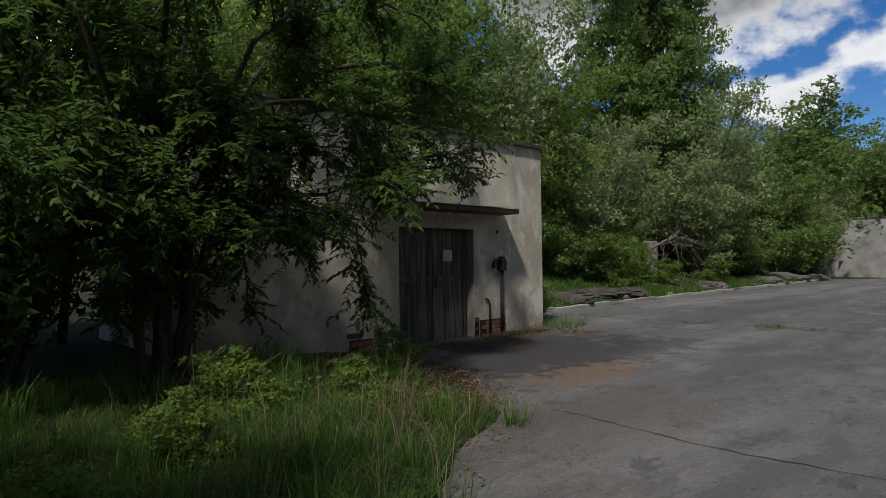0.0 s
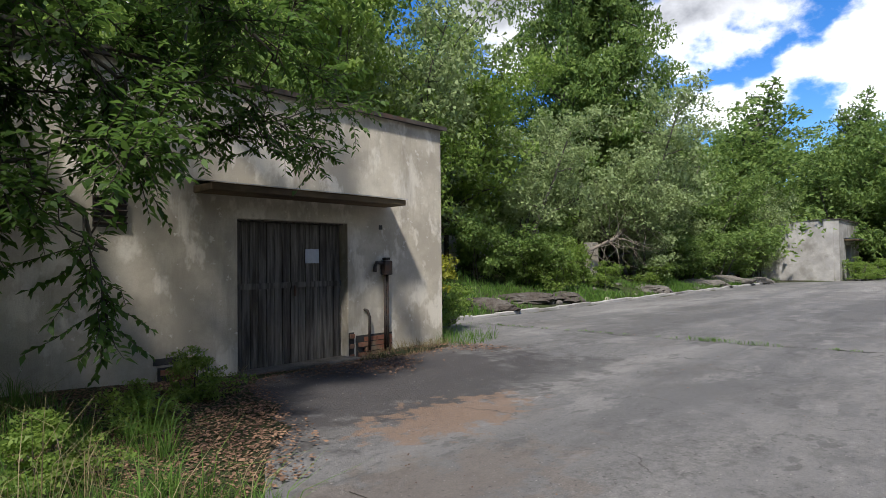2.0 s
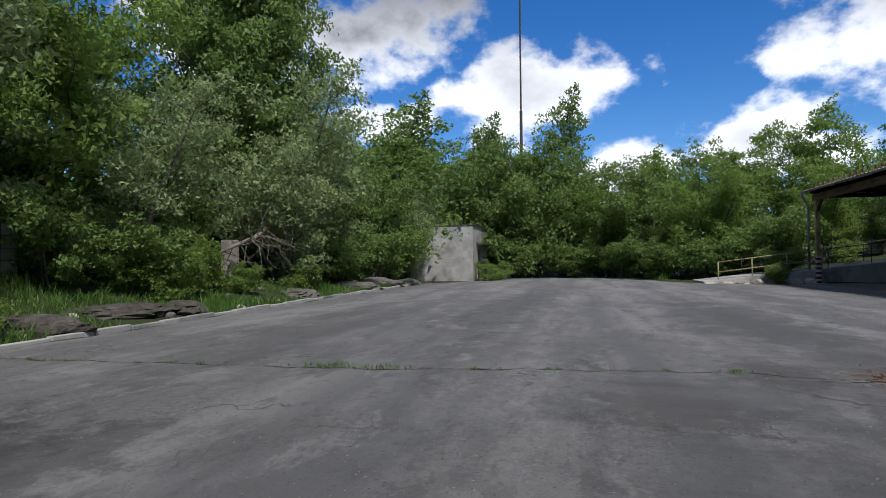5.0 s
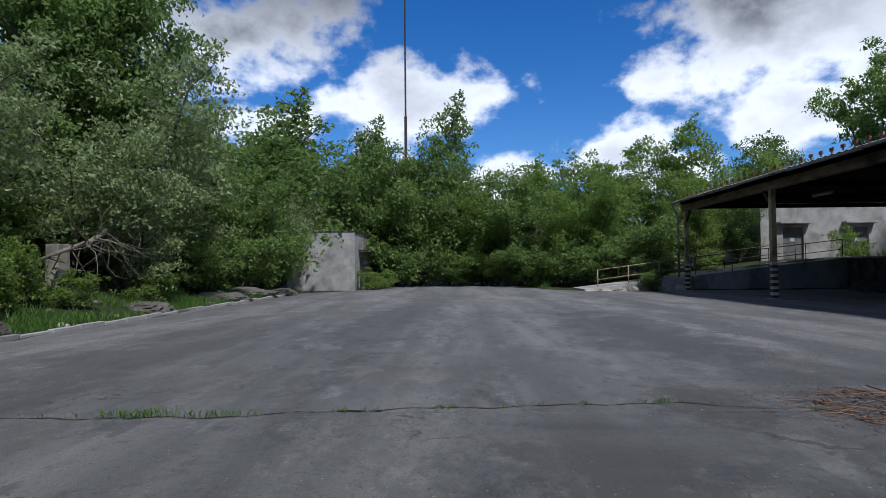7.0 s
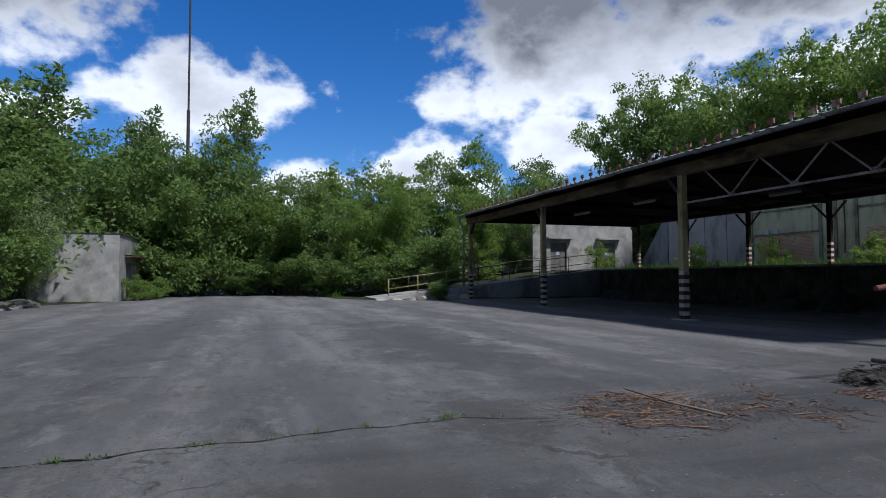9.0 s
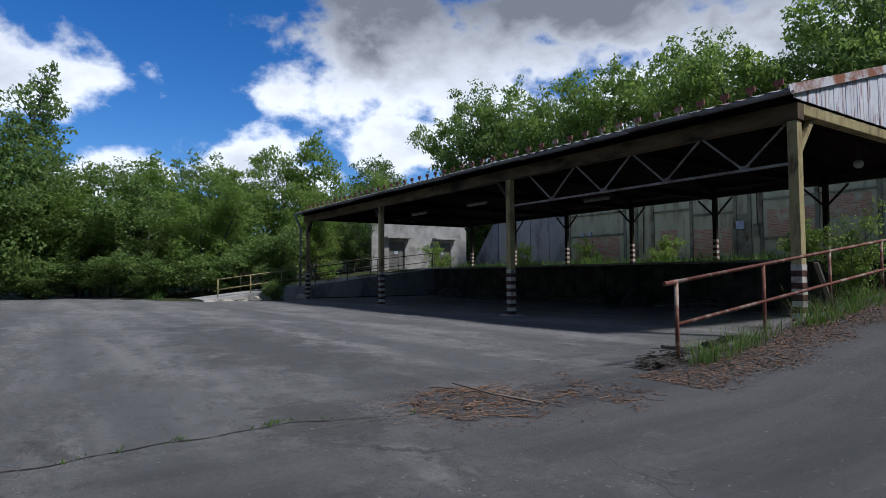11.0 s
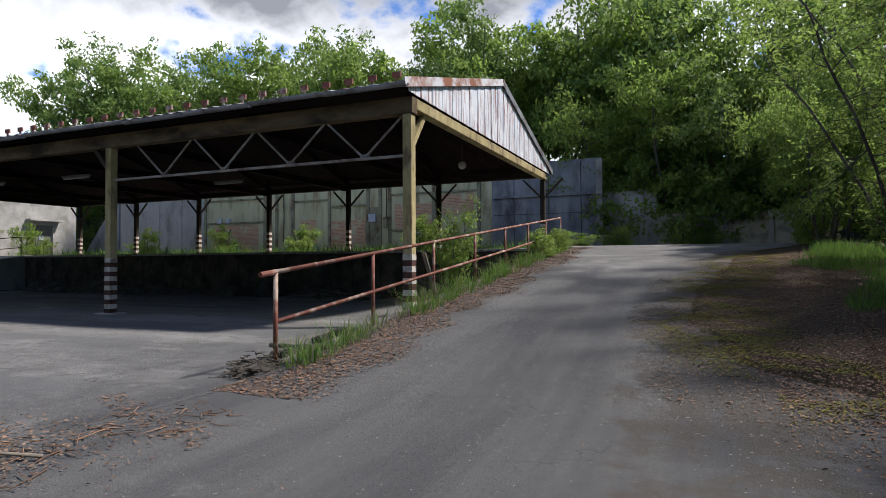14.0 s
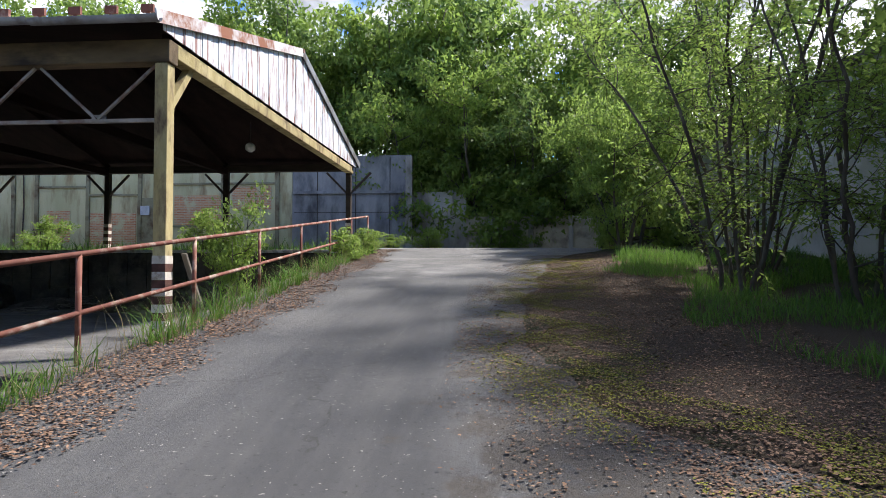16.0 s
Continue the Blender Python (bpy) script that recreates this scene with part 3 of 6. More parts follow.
def tree(name, seed, height, spread, foot, start, limbs, count, leaf, material, label, bark="bark", stems=1, clump=0.16, droop=0.3, category="tree", leafy=1.0, ratio=0.5, twigs=True, cone=False):
    """A tree at the origin: stems with limbs and twigs, and a crown of leaves in uneven clumps about the twigs."""
    rng = np.random.default_rng(seed)
    top = thing(name, (0, 0, 0), label, category)
    wood, ends = Shape(), []
    for st in range(stems):
        a0 = rng.uniform(0, 6.28)
        lean = 0.0 if stems == 1 else rng.uniform(0.1, 0.42)
        h = height * rng.uniform(0.75, 0.95) * (1.0 if st == 0 else rng.uniform(0.7, 1.0))
        root = Vector((math.cos(a0), math.sin(a0), 0)) * (0 if stems == 1 else spread * rng.uniform(0.05, 0.2))
        pts = wander(rng, root + Vector((0, 0, -0.25)), (lean * math.cos(a0), lean * math.sin(a0), 1), h, 9, 0.07, 0.04)
        thick = foot / math.sqrt(stems)
        wood.tube(pts, [thick * (1 - 0.9 * i / 9) + 0.008 for i in range(10)], 7)
        n = max(3, round(limbs / stems))
        for i in range(n):
            f = start + (0.97 - start) * (i + rng.uniform(0, 0.9)) / n
            k = min(int(f * 9), 8)
            p = pts[k].lerp(pts[k + 1], f * 9 - k)
            a = i * 2.4 + rng.uniform(-0.5, 0.5)
            shape = math.sin(math.pi * min(1, 0.18 + 0.82 * (1 - (f - start) / (1 - start)))) * 0.6 + 0.4 * (1 - f)
            ln = spread * ((0.06 + 0.95 * (1 - f)) if cone else (0.30 + 0.75 * shape)) * rng.uniform(0.7, 1.15)
            limb = wander(rng, p, (math.cos(a), math.sin(a), rng.uniform(0.15, 0.75)), ln, 5, 0.16, 0.05)
            r = thick * (1 - 0.85 * f) * 0.45
            wood.tube(limb, [r * (1 - 0.8 * j / 5) + 0.006 for j in range(6)], 4)
            for j in (2, 3, 4, 5):
                ends.append((limb[j], ln * 0.22))
                for _ in range(2):
                    tw = wander(rng, limb[j], rng.normal(size=3) + np.array([0, 0, 0.25]), ln * rng.uniform(0.25, 0.5), 3, 0.25, 0.0)
                    if twigs:
                        wood.tube(tw, [r * 0.22 + 0.004, r * 0.15 + 0.003, 0.004, 0.003], 3)
                    ends += [(tw[2], ln * 0.2), (tw[3], ln * 0.16)]
        ends.append((pts[9], 0.15 if cone else spread * 0.2))
    part("trunk", wood, M[bark], top, smooth=True)
    place = np.array([tuple(e[0]) for e in ends])
    reach = np.maximum(np.array([e[1] for e in ends]), clump) * rng.uniform(0.75, 1.35, len(ends))
    which = rng.choice(len(ends), int(count * leafy), p=reach ** 1.6 / np.sum(reach ** 1.6))
    out = unit(rng.normal(size=(len(which), 3)))
    out[:, 2] = np.where(out[:, 2] < -0.3, -out[:, 2], out[:, 2])
    c = place[which] + out * (reach[which] * rng.uniform(0, 1, len(which)) ** 0.4)[:, None] * np.array([1.25, 1.25, 0.85])
    keep = c[:, 2] > 0.15
    c, out = c[keep], out[keep]
    top["tall"] = float(c[:, 2].max())
    crown = new("crown", quads("crown", leaves(rng, c, leaf, droop, ratio, out), M[material]))
    crown.parent = top
    return top


def plant(proto, x, y, scale=1.0, turn=0.0, tall=1.0, sink=0.0, label=""):
    m = Matrix.Translation((x, y, float(land(x, y)) - sink)) @ Matrix.Rotation(turn, 4, "Z") @ Matrix.Diagonal((scale, scale, scale * tall, 1))
    ob = copy_thing(proto, m)
    if label:
        tagged(ob, label)
    return ob


def remove(proto):
    for o in (*proto.children_recursive, proto):
        bpy.data.objects.remove(o)


def wood_edge(density, leaf, twigs):
    """The kinds of tree in the woods, in one fineness of leaf."""
    lush = lambda n: int(n * density)
    return {
        "poplar": tree("poplar_tree", 11, 14, 3.0, 0.20, 0.16, 30, lush(17000), leaf, "leaf_mid", "tall slender poplar with loose green crown", twigs=twigs, ratio=0.66),
        "alder": tree("alder_tree", 12, 9, 3.2, 0.16, 0.08, 26, lush(15000), leaf, "leaf_mid", "leafy green alder in the wood edge", stems=3, twigs=twigs, ratio=0.66),
        "dark": tree("broadleaf_tree", 13, 10, 3.6, 0.18, 0.08, 26, lush(15000), leaf, "leaf_dark", "dark green broadleaf tree in the wood edge", stems=2, twigs=twigs, ratio=0.66),
        "silver": tree("willow_tree", 14, 6.5, 2.8, 0.15, 0.06, 24, lush(14000), leaf * 0.75, "leaf_silver", "silvery green willow beside the yard", stems=3, twigs=twigs, ratio=0.66),
        "bright": tree("broadleaf_tree", 15, 8, 3.3, 0.16, 0.08, 26, lush(15000), leaf, "leaf_bright", "fresh green broadleaf tree with dense crown", stems=3, twigs=twigs, ratio=0.66),
        "spire": tree("birch_tree", 18, 12, 4.2, 0.14, 0.04, 80, lush(18000), leaf, "leaf_mid", "pointed birch rising above the wood", twigs=twigs, ratio=0.66, cone=True, clump=0.1),
        "bush": tree("bush", 16, 2.6, 1.7, 0.05, 0.02, 18, lush(6000), leaf * 0.7, "leaf_mid", "dense green bush at the wood edge", stems=5, category="bush", twigs=twigs, ratio=0.66),
        "sapling": tree("sapling", 19, 3.0, 0.95, 0.03, 0.5, 16, 2600, 0.085, "leaf_bright", "slim young tree with fresh green leaves", stems=2, category="sapling"),
        "sprout": tree("bush", 17, 1.5, 0.8, 0.03, 0.02, 14, lush(2600), leaf * 0.5, "leaf_bright", "bright green young bush", stems=5, category="bush", twigs=twigs, ratio=0.66),
    }


fine_trees, coarse_trees = wood_edge(1.35, 0.16, True), wood_edge(1.0, 0.185, False)
rng = np.random.default_rng(5)


def stand(stock, spots):
    """Trees given as kind, place, height and width scale."""
    for kname, x, y, h, w in spots:
        proto = stock[kname]
        s = h / proto["tall"]
        m = Matrix.Translation((x, y, float(land(x, y)) - 0.05)) @ Matrix.Rotation(rng.uniform(0, 6.28), 4, "Z") @ Matrix.Diagonal((s * w, s * w, s, 1))
        copy_thing(proto, m)


# wood on the bank north of the yard
stand(fine_trees, [
    ("bright", 13.4, 15.4, 10.0, 0.8), ("silver", 16.4, 16.4, 9.5, 0.9), ("bright", 15.0, 14.8, 6.5, 0.8), ("poplar", 32.6, 15.6, 18.5, 0.85), ("bright", 18.8, 16.5, 9.5, 0.95), ("poplar", 21.0, 17.5, 11.0, 0.8),
    ("poplar", 29.2, 16.0, 16.5, 0.85), ("poplar", 30.6, 15.4, 17.5, 0.8), ("silver", 21.8, 15.0, 6.5, 1.0), ("silver", 30.2, 14.6, 9.3, 0.95),
    ("silver", 29.4, 12.9, 6.0, 1.0), ("alder", 33.5, 15.0, 8.8, 1.0), ("silver", 37.0, 14.6, 8.0, 1.1), ("alder", 41.5, 14.5, 8.5, 1.0), ("bush", 14.0, 13.9, 2.2, 1.0),
    ("bush", 18.3, 13.6, 2.6, 0.9), ("bush", 20.5, 13.2, 2.2, 1.2), ("bush", 23.2, 14.4, 2.0, 1.0),
    ("bush", 33.5, 12.4, 3.0, 1.2), ("bush", 37.5, 12.2, 3.4, 1.2), ("bush", 41.0, 12.5, 3.6, 1.2), ("silver", 45.2, 12.0, 4.8, 0.6), ("silver", 45.6, 13.6, 6.2, 0.95), ("silver", 44.0, 12.6, 5.0, 0.8), ("sprout", 11.6, 9.6, 1.4, 1.0), ("sprout", 13.2, 10.9, 1.0, 1.3), ("sprout", 14.3, 11.2, 0.9, 1.3), ("sprout", 22.0, 12.6, 1.5, 1.0), ("sprout", 23.2, 12.9, 1.9, 0.9), ("sprout", 24.6, 12.3, 1.2, 1.2), ("sprout", 20.6, 12.4, 1.2, 1.2), ("sprout", 28.6, 11.9, 1.3, 1.2), ("sprout", 47.2, 6.9, 1.6, 1.0), ("sprout", 48.6, 6.6, 1.2, 1.2), ("sprout", 50.4, 6.2, 1.5, 1.2)])
stand(coarse_trees, [
    ("bright", 12.0, 19.5, 13, 0.9), ("bright", 16.5, 20.5, 13, 0.9), ("poplar", 19.0, 21.0, 14, 0.9), ("bright", 24.5, 21.0, 8.5, 0.9), ("poplar", 33.5, 20.0, 15, 0.8),
    ("dark", 31.5, 19.5, 11, 0.9), ("alder", 36.5, 19.5, 11.5, 0.95), ("bright", 40.5, 19.0, 12, 0.9), ("alder", 45.5, 18.0, 12, 0.9), ("spire", 47.0, 15.5, 14.5, 1.3),
    ("dark", 50.0, 16.0, 11, 0.9), ("alder", 9.0, 17.0, 10, 0.9), ("poplar", 8.0, 22.0, 14, 0.9), ("bright", 4.0, 16.5, 9, 0.9), ("dark", 0.5, 14.0, 9, 0.9), ("dark", -3.0, 10.5, 9.5, 0.9)])
stand(coarse_trees, [("bush", 22.0, 17.0, 3.2, 1.2), ("bush", 24.8, 17.8, 3.4, 1.2), ("bush", 19.5, 18.5, 3.2, 1.2), ("bush", 28.0, 17.8, 3.2, 1.2), ("bush", 15.5, 17.0, 3.2, 1.2), ("bush", 30.5, 17.6, 3.6, 1.3), ("bush", 33.0, 18.4, 3.6, 1.3), ("bush", 35.5, 19.6, 3.8, 1.3), ("bush", 27.0, 19.6, 3.4, 1.3), ("bush", 38.5, 17.6, 3.6, 1.3)])
# wood at the far end of the yard
stand(fine_trees, [
    ("dark", 55.5, 8.0, 9.5, 0.95), ("alder", 56.0, 4.5, 11.5, 1.0), ("bright", 58.0, -1.5, 8.2, 1.2), ("alder", 54.5, -5.5, 9.5, 1.1), ("bright", 51.0, -8.5, 8.5, 1.05),
    ("bush", 53.0, 5.5, 4.0, 1.1), ("bush", 54.5, 1.0, 3.0, 1.4), ("bush", 52.5, -2.8, 3.4, 1.2), ("bush", 49.5, -5.2, 3.0, 1.2), ("bush", 47.5, -8.0, 3.2, 1.2), ("bush", 47.2, -11.5, 4.2, 1.1),
    ("bush", 43.2, -10.6, 1.7, 1.1), ("bush", 41.2, -9.8, 1.3, 1.0), ("bright", 48.0, -15.0, 6.5, 0.9), ("dark", 50.0, -18.5, 6.0, 0.9)])
stand(coarse_trees, [
    ("alder", 58.0, 15.5, 14.4, 0.8), ("spire", 58.5, 11.2, 15.0, 1.0), ("alder", 58.0, 8.3, 13.2, 0.8), ("spire", 58.5, 6.2, 13.6, 0.95), ("spire", 57.0, 4.0, 16.6, 0.85), ("spire", 58.6, 1.6, 11.8, 1.0),
    ("bright", 59.0, -2.8, 8.6, 1.1), ("alder", 62.0, 1.5, 9.0, 1.1), ("bright", 58.5, -7.4, 11.0, 1.0), ("alder", 58.5, -11.0, 11.3, 0.95), ("bright", 58.0, -15.4, 11.3, 0.9), ("bright", 58.0, -20.6, 12.8, 0.85),
    ("dark", 58.5, -24.6, 11.2, 0.9), ("dark", 64.5, -9.0, 9.5, 1.1), ("alder", 60.0, -29.0, 9.0, 1.0), ("dark", 61.0, 19.0, 13, 1.0), ("dark", 64.0, 9.0, 11.5, 1.0)])
# trees on the bank behind the back wall
tall = lambda rows: [(kname, x, y, (top - float(land(x, y))) * 1.1, w) for kname, x, y, top, w in rows]
stand(coarse_trees, tall([
    ("bright", 57.0, -36.0, 17.8, 0.8), ("alder", 53.2, -36.5, 19.3, 0.8), ("bright", 48.6, -36.0, 18.8, 0.8), ("alder", 44.9, -36.5, 17.4, 0.8), ("alder", 41.5, -36.0, 15.8, 0.85), ("bright", 37.4, -36.0, 16.8, 0.85),
    ("bright", 33.3, -36.0, 17.4, 0.85), ("alder", 29.6, -37.0, 17.2, 0.85), ("bright", 25.4, -36.0, 18.6, 0.8), ("alder", 22.0, -36.0, 16.8, 0.8), ("bright", 18.9, -36.0, 14.8, 0.9), ("alder", 16.5, -35.6, 14.9, 0.85),
    ("bright", 14.2, -35.5, 16.4, 0.8), ("alder", 11.0, -35.5, 17.0, 0.85), ("bright", 7.5, -35.0, 17.0, 0.85), ("dark", 3.0, -35.0, 16.0, 0.9),
    ("dark", 50.5, -42.0, 16.0, 1.0), ("dark", 39.5, -41.0, 14.0, 1.0), ("dark", 31.0, -42.0, 15.0, 1.0), ("dark", 20.0, -41.5, 14.0, 1.0), ("dark", 12.0, -41.0, 15.5, 1.0), ("dark", -2.0, -33.0, 14.0, 1.0)]))
stand(fine_trees, [("sprout", 8.3, -29.7, 1.3, 1.2), ("sprout", 12.0, -31.3, 4.6, 0.9), ("sprout", 10.0, -31.2, 4.0, 1.0), ("sprout", 8.0, -31.1, 3.8, 1.0), ("sprout", 6.2, -31.2, 4.2, 1.0)])
stand(fine_trees, tall([("bright", 12.2, -32.4, 11.5, 0.8), ("bright", 9.6, -31.6, 11.0, 0.85), ("alder", 7.0, -31.4, 10.5, 0.85), ("bright", 3.0, -29.5, 10.0, 0.8), ("bright", 4.6, -24.6, 9.0, 0.75)]))
# wood round the start, behind the walker; the first alder is unseen, added to shade the grass
stand(coarse_trees, [
    ("alder", -4.6, 1.6, 8.5, 0.8), ("alder", -12.0, 4.0, 9, 1.0), ("dark", -15.0, -11.0, 10, 1.0), ("dark", -6.0, -22.0, 11, 1.0), ("alder", -8.0, -15.0, 9, 1.0), ("dark", -9.0, 14.0, 11, 1.0)])

# near trees, finer leaves
def bough_tree(name, label, seed, boughs, leaf, each, bark, limbs, twigs, reach, material):
    """A tree from boughs (points, foot radius): side limbs, twigs and leaves set along every twig."""
    rng = np.random.default_rng(seed)
    top = thing(name, (0, 0, 0), label, "tree")
    wood, fine = Shape(), []
    for pts, thick in boughs:
        line = [Vector(p) for p in pts]
        for _ in range(2):
            line = [line[0]] + [v for a, b in zip(line[:-1], line[1:]) for v in (a.lerp(b, 0.25), a.lerp(b, 0.75))] + [line[-1]]
        line = [v + Vector(rng.normal(size=3)) * 0.035 for v in line]
        n = len(line) - 1
        wood.tube(line, [thick * (1 - 0.85 * i / n) + 0.006 for i in range(n + 1)], 7)
        for i in range(limbs):
            f = (0.22 + 0.78 * (i + rng.uniform(0, 1)) / limbs) * n
            k = min(int(f), n - 1)
            p, along = line[k].lerp(line[k + 1], f - k), (line[k + 1] - line[k]).normalized()
            limb = wander(rng, p, along * 0.5 + Vector(rng.normal(size=3)) * 0.8 + Vector((0, 0, 0.1)), reach * rng.uniform(0.5, 1.2), 5, 0.2, -0.01)
            r = thick * (1 - 0.8 * f / n) * 0.4
            wood.tube(limb, [r * (1 - 0.75 * j / 5) + 0.004 for j in range(6)], 4)
            for j in range(twigs):
                g = rng.uniform(0.2, 1.0) * 5
                h = min(int(g), 4)
                q, fwd = limb[h].lerp(limb[h + 1], g - h), (limb[h + 1] - limb[h]).normalized()
                tw = wander(rng, q, fwd * 0.7 + Vector(rng.normal(size=3)) * 0.6, reach * rng.uniform(0.25, 0.55), 3, 0.22, -0.03)
                wood.tube(tw, [0.006, 0.005, 0.004, 0.002], 3)
                fine.append(tw)
    part("trunk", wood, M[bark], top, smooth=True)
    crown = new("crown", quads("crown", sprays(rng, fine, each, leaf), M[material]))
    crown.parent = top
    return top


near_a = bough_tree("elder_tree", "leaning leafy tree with arching boughs beside the hut", 31, [
    (((0, 0, -0.3), (0.0, -0.1, 1.2), (0.5, -0.4, 2.6), (1.6, -0.5, 3.3), (3.0, -0.4, 3.35), (3.8, -0.5, 2.9)), 0.042),
    (((0, -0.1, -0.3), (0.1, -0.3, 1.2), (0.7, -0.9, 2.1), (1.4, -1.2, 2.1), (1.8, -1.2, 1.5)), 0.042),
    (((-0.1, -0.1, -0.3), (0.0, -0.4, 1.9), (0.6, -1.0, 3.1), (1.4, -1.2, 3.2), (2.0, -1.3, 2.7)), 0.042),
    (((-0.2, 0, -0.3), (-0.4, -0.4, 1.5), (-1.0, -0.9, 2.3), (-1.7, -1.2, 2.2)), 0.036),
    (((-0.1, 0.1, -0.3), (0.0, 0, 2.0), (0.2, -0.2, 4.2), (0.5, -0.2, 6.0)), 0.055),
    (((0.1, 0, -0.3), (0.3, -0.1, 2.5), (1.4, -0.3, 4.3), (2.8, -0.2, 5.1), (4.0, -0.1, 4.9)), 0.042),
    (((-0.2, -0.1, -0.3), (-0.5, -0.4, 2.5), (-1.2, -0.8, 4.5), (-2.0, -1.3, 5.4)), 0.045),
    (((-0.1, -0.2, -0.3), (-0.2, -0.4, 2.9), (-0.5, -1.7, 4.5), (-0.8, -2.9, 5.0)), 0.042),
    (((0.1, 0, -0.3), (0.4, -0.3, 2.2), (1.6, -0.8, 3.8), (2.9, -0.9, 3.9), (3.5, -1.0, 3.4)), 0.05),
    (((0.1, -0.1, -0.3), (0.2, -0.5, 2.6), (0.8, -1.3, 4.2), (1.6, -1.7, 4.7)), 0.042)],
    0.10, 17, "dark_bark", 13, 21, 1.2, "leaf_near")
r = np.random.default_rng(77)
stems = []
for i in range(7):
    a, lean, h = i * 0.9 + r.uniform(-0.3, 0.3), r.uniform(0.1, 0.75), r.uniform(5.0, 8.0)
    u, v = math.cos(a), math.sin(a)
    stems.append((((u * 0.25, v * 0.25, -0.3), (u * (0.3 + lean * 1.0), v * (0.3 + lean * 1.0), h * 0.3), (u * (0.3 + lean * 3.0), v * (0.3 + lean * 3.0), h * 0.68), (u * (0.3 + lean * 5.0), v * (0.3 + lean * 5.0), h)), r.uniform(0.03, 0.055)))
near_b = bough_tree("ash_tree", "many-stemmed tree with thin dark branches beside the ramp", 32, stems, 0.12, 10, "dark_bark", 13, 11, 1.5, "leaf_bright")
plant(near_a, 2.2, 6.8)
plant(near_a, -0.9, 7.2, 1.0, 2.4)
plant(near_b, 5.0, -14.0, 1.0, 0.3)
plant(near_b, 3.9, -12.4, 0.9, 2.0)
plant(near_b, 3.4, -17.0, 1.05, 4.1)
# unseen trees, added behind the walker to shade the foot of the ramp
stand(coarse_trees, [("alder", -1.6, -6.8, 11.5, 0.8), ("alder", 0.8, -8.6, 11.0, 0.55), ("alder", -1.0, -13.8, 13.0, 0.7), ("bright", -4.0, -9.0, 11.0, 0.9)])
stand(fine_trees, [("sapling", 14.5, -14.1, 3.1, 0.6), ("sapling", 14.4, -14.8, 2.6, 0.6), ("bright", 5.2, -22.0, 6.5, 0.6), ("sprout", 13.5, -14.9, 1.0, 1.0), ("sprout", 13.5, -17.5, 1.3, 1.0), ("sprout", 13.45, -19.4, 1.0, 1.1), ("sprout", 13.4, -21.3, 0.9, 1.2), ("sprout", 13.45, -22.4, 0.8, 1.2), ("sprout", 13.5, -11.2, 0.7, 1.1), ("sprout", 46.2, -24.0, 2.2, 0.9), ("sprout", 39.6, -26.8, 1.9, 0.8), ("sprout", 34.2, -27.4, 1.9, 0.8), ("bright", 52.5, -31.0, 6.5, 0.8), ("bright", 47.6, -32.5, 5.5, 0.8),
                   ("sprout", 27.5, -26.0, 1.7, 1.0), ("sprout", 20.5, -25.5, 1.9, 1.0), ("sprout", 13.0, -24.6, 0.6, 1.6), ("sprout", 11.9, -27.2, 1.0, 1.3)])
stand(fine_trees, [("bush", 0.6, 7.8, 3.2, 1.0), ("bush", -2.2, 7.5, 3.0, 1.0), ("dark", 0.6, 9.8, 7.5, 0.8), ("dark", -2.0, 8.8, 8.5, 0.8), ("dark", 1.9, 11.5, 8.5, 0.7), ("sprout", 3.5, 5.0, 0.55, 1.2), ("sprout", 1.6, 4.6, 0.6, 1.3), ("sprout", 0.6, 3.9, 0.5, 1.4), ("sprout", 2.4, 5.4, 0.7, 1.2), ("sprout", 5.2, 6.6, 0.6, 1.1), ("sprout", -0.6, 4.4, 0.8, 1.3), ("sprout", 4.3, 5.7, 0.5, 1.2)])
odd = tree("bush", 44, 1.9, 1.0, 0.04, 0.02, 16, 4200, 0.11, "leaf_yellow", "yellowish leafy bush behind the hut corner", stems=5, category="bush")
plant(odd, 12.3, 10.9, 1.1, 1.0)
plant(odd, 13.2, 11.7, 1.25, 2.0)
plant(odd, 14.0, 12.2, 0.9, 3.0)
for p in (*fine_trees.values(), *coarse_trees.values(), near_a, near_b, odd):
    remove(p)

# ---- hut beside the start ----


def arch_wall(x0, x1, y0, y1, z0, z1, hx0, hx1, hz):
    """A wall along x with a doorway down to the ground, in one piece."""
    ring = [(x0, z0), (hx0, z0), (hx0, hz), (hx1, hz), (hx1, z0), (x1, z0), (x1, z1), (hx1, z1), (hx0, z1), (x0, z1)]
    n = len(ring)
    v = [(x, y0, z) for x, z in ring] + [(x, y1, z) for x, z in ring]
    f = [(0, 1, 2, 8, 9), (2, 3, 7, 8), (3, 4, 5, 6, 7)]
    f += [tuple(i + n for i in reversed(q)) for q in f]
    f += [(i, i + n, (i + 1) % n + n, (i + 1) % n) for i in range(n)]
    return Shape().add(v, f)


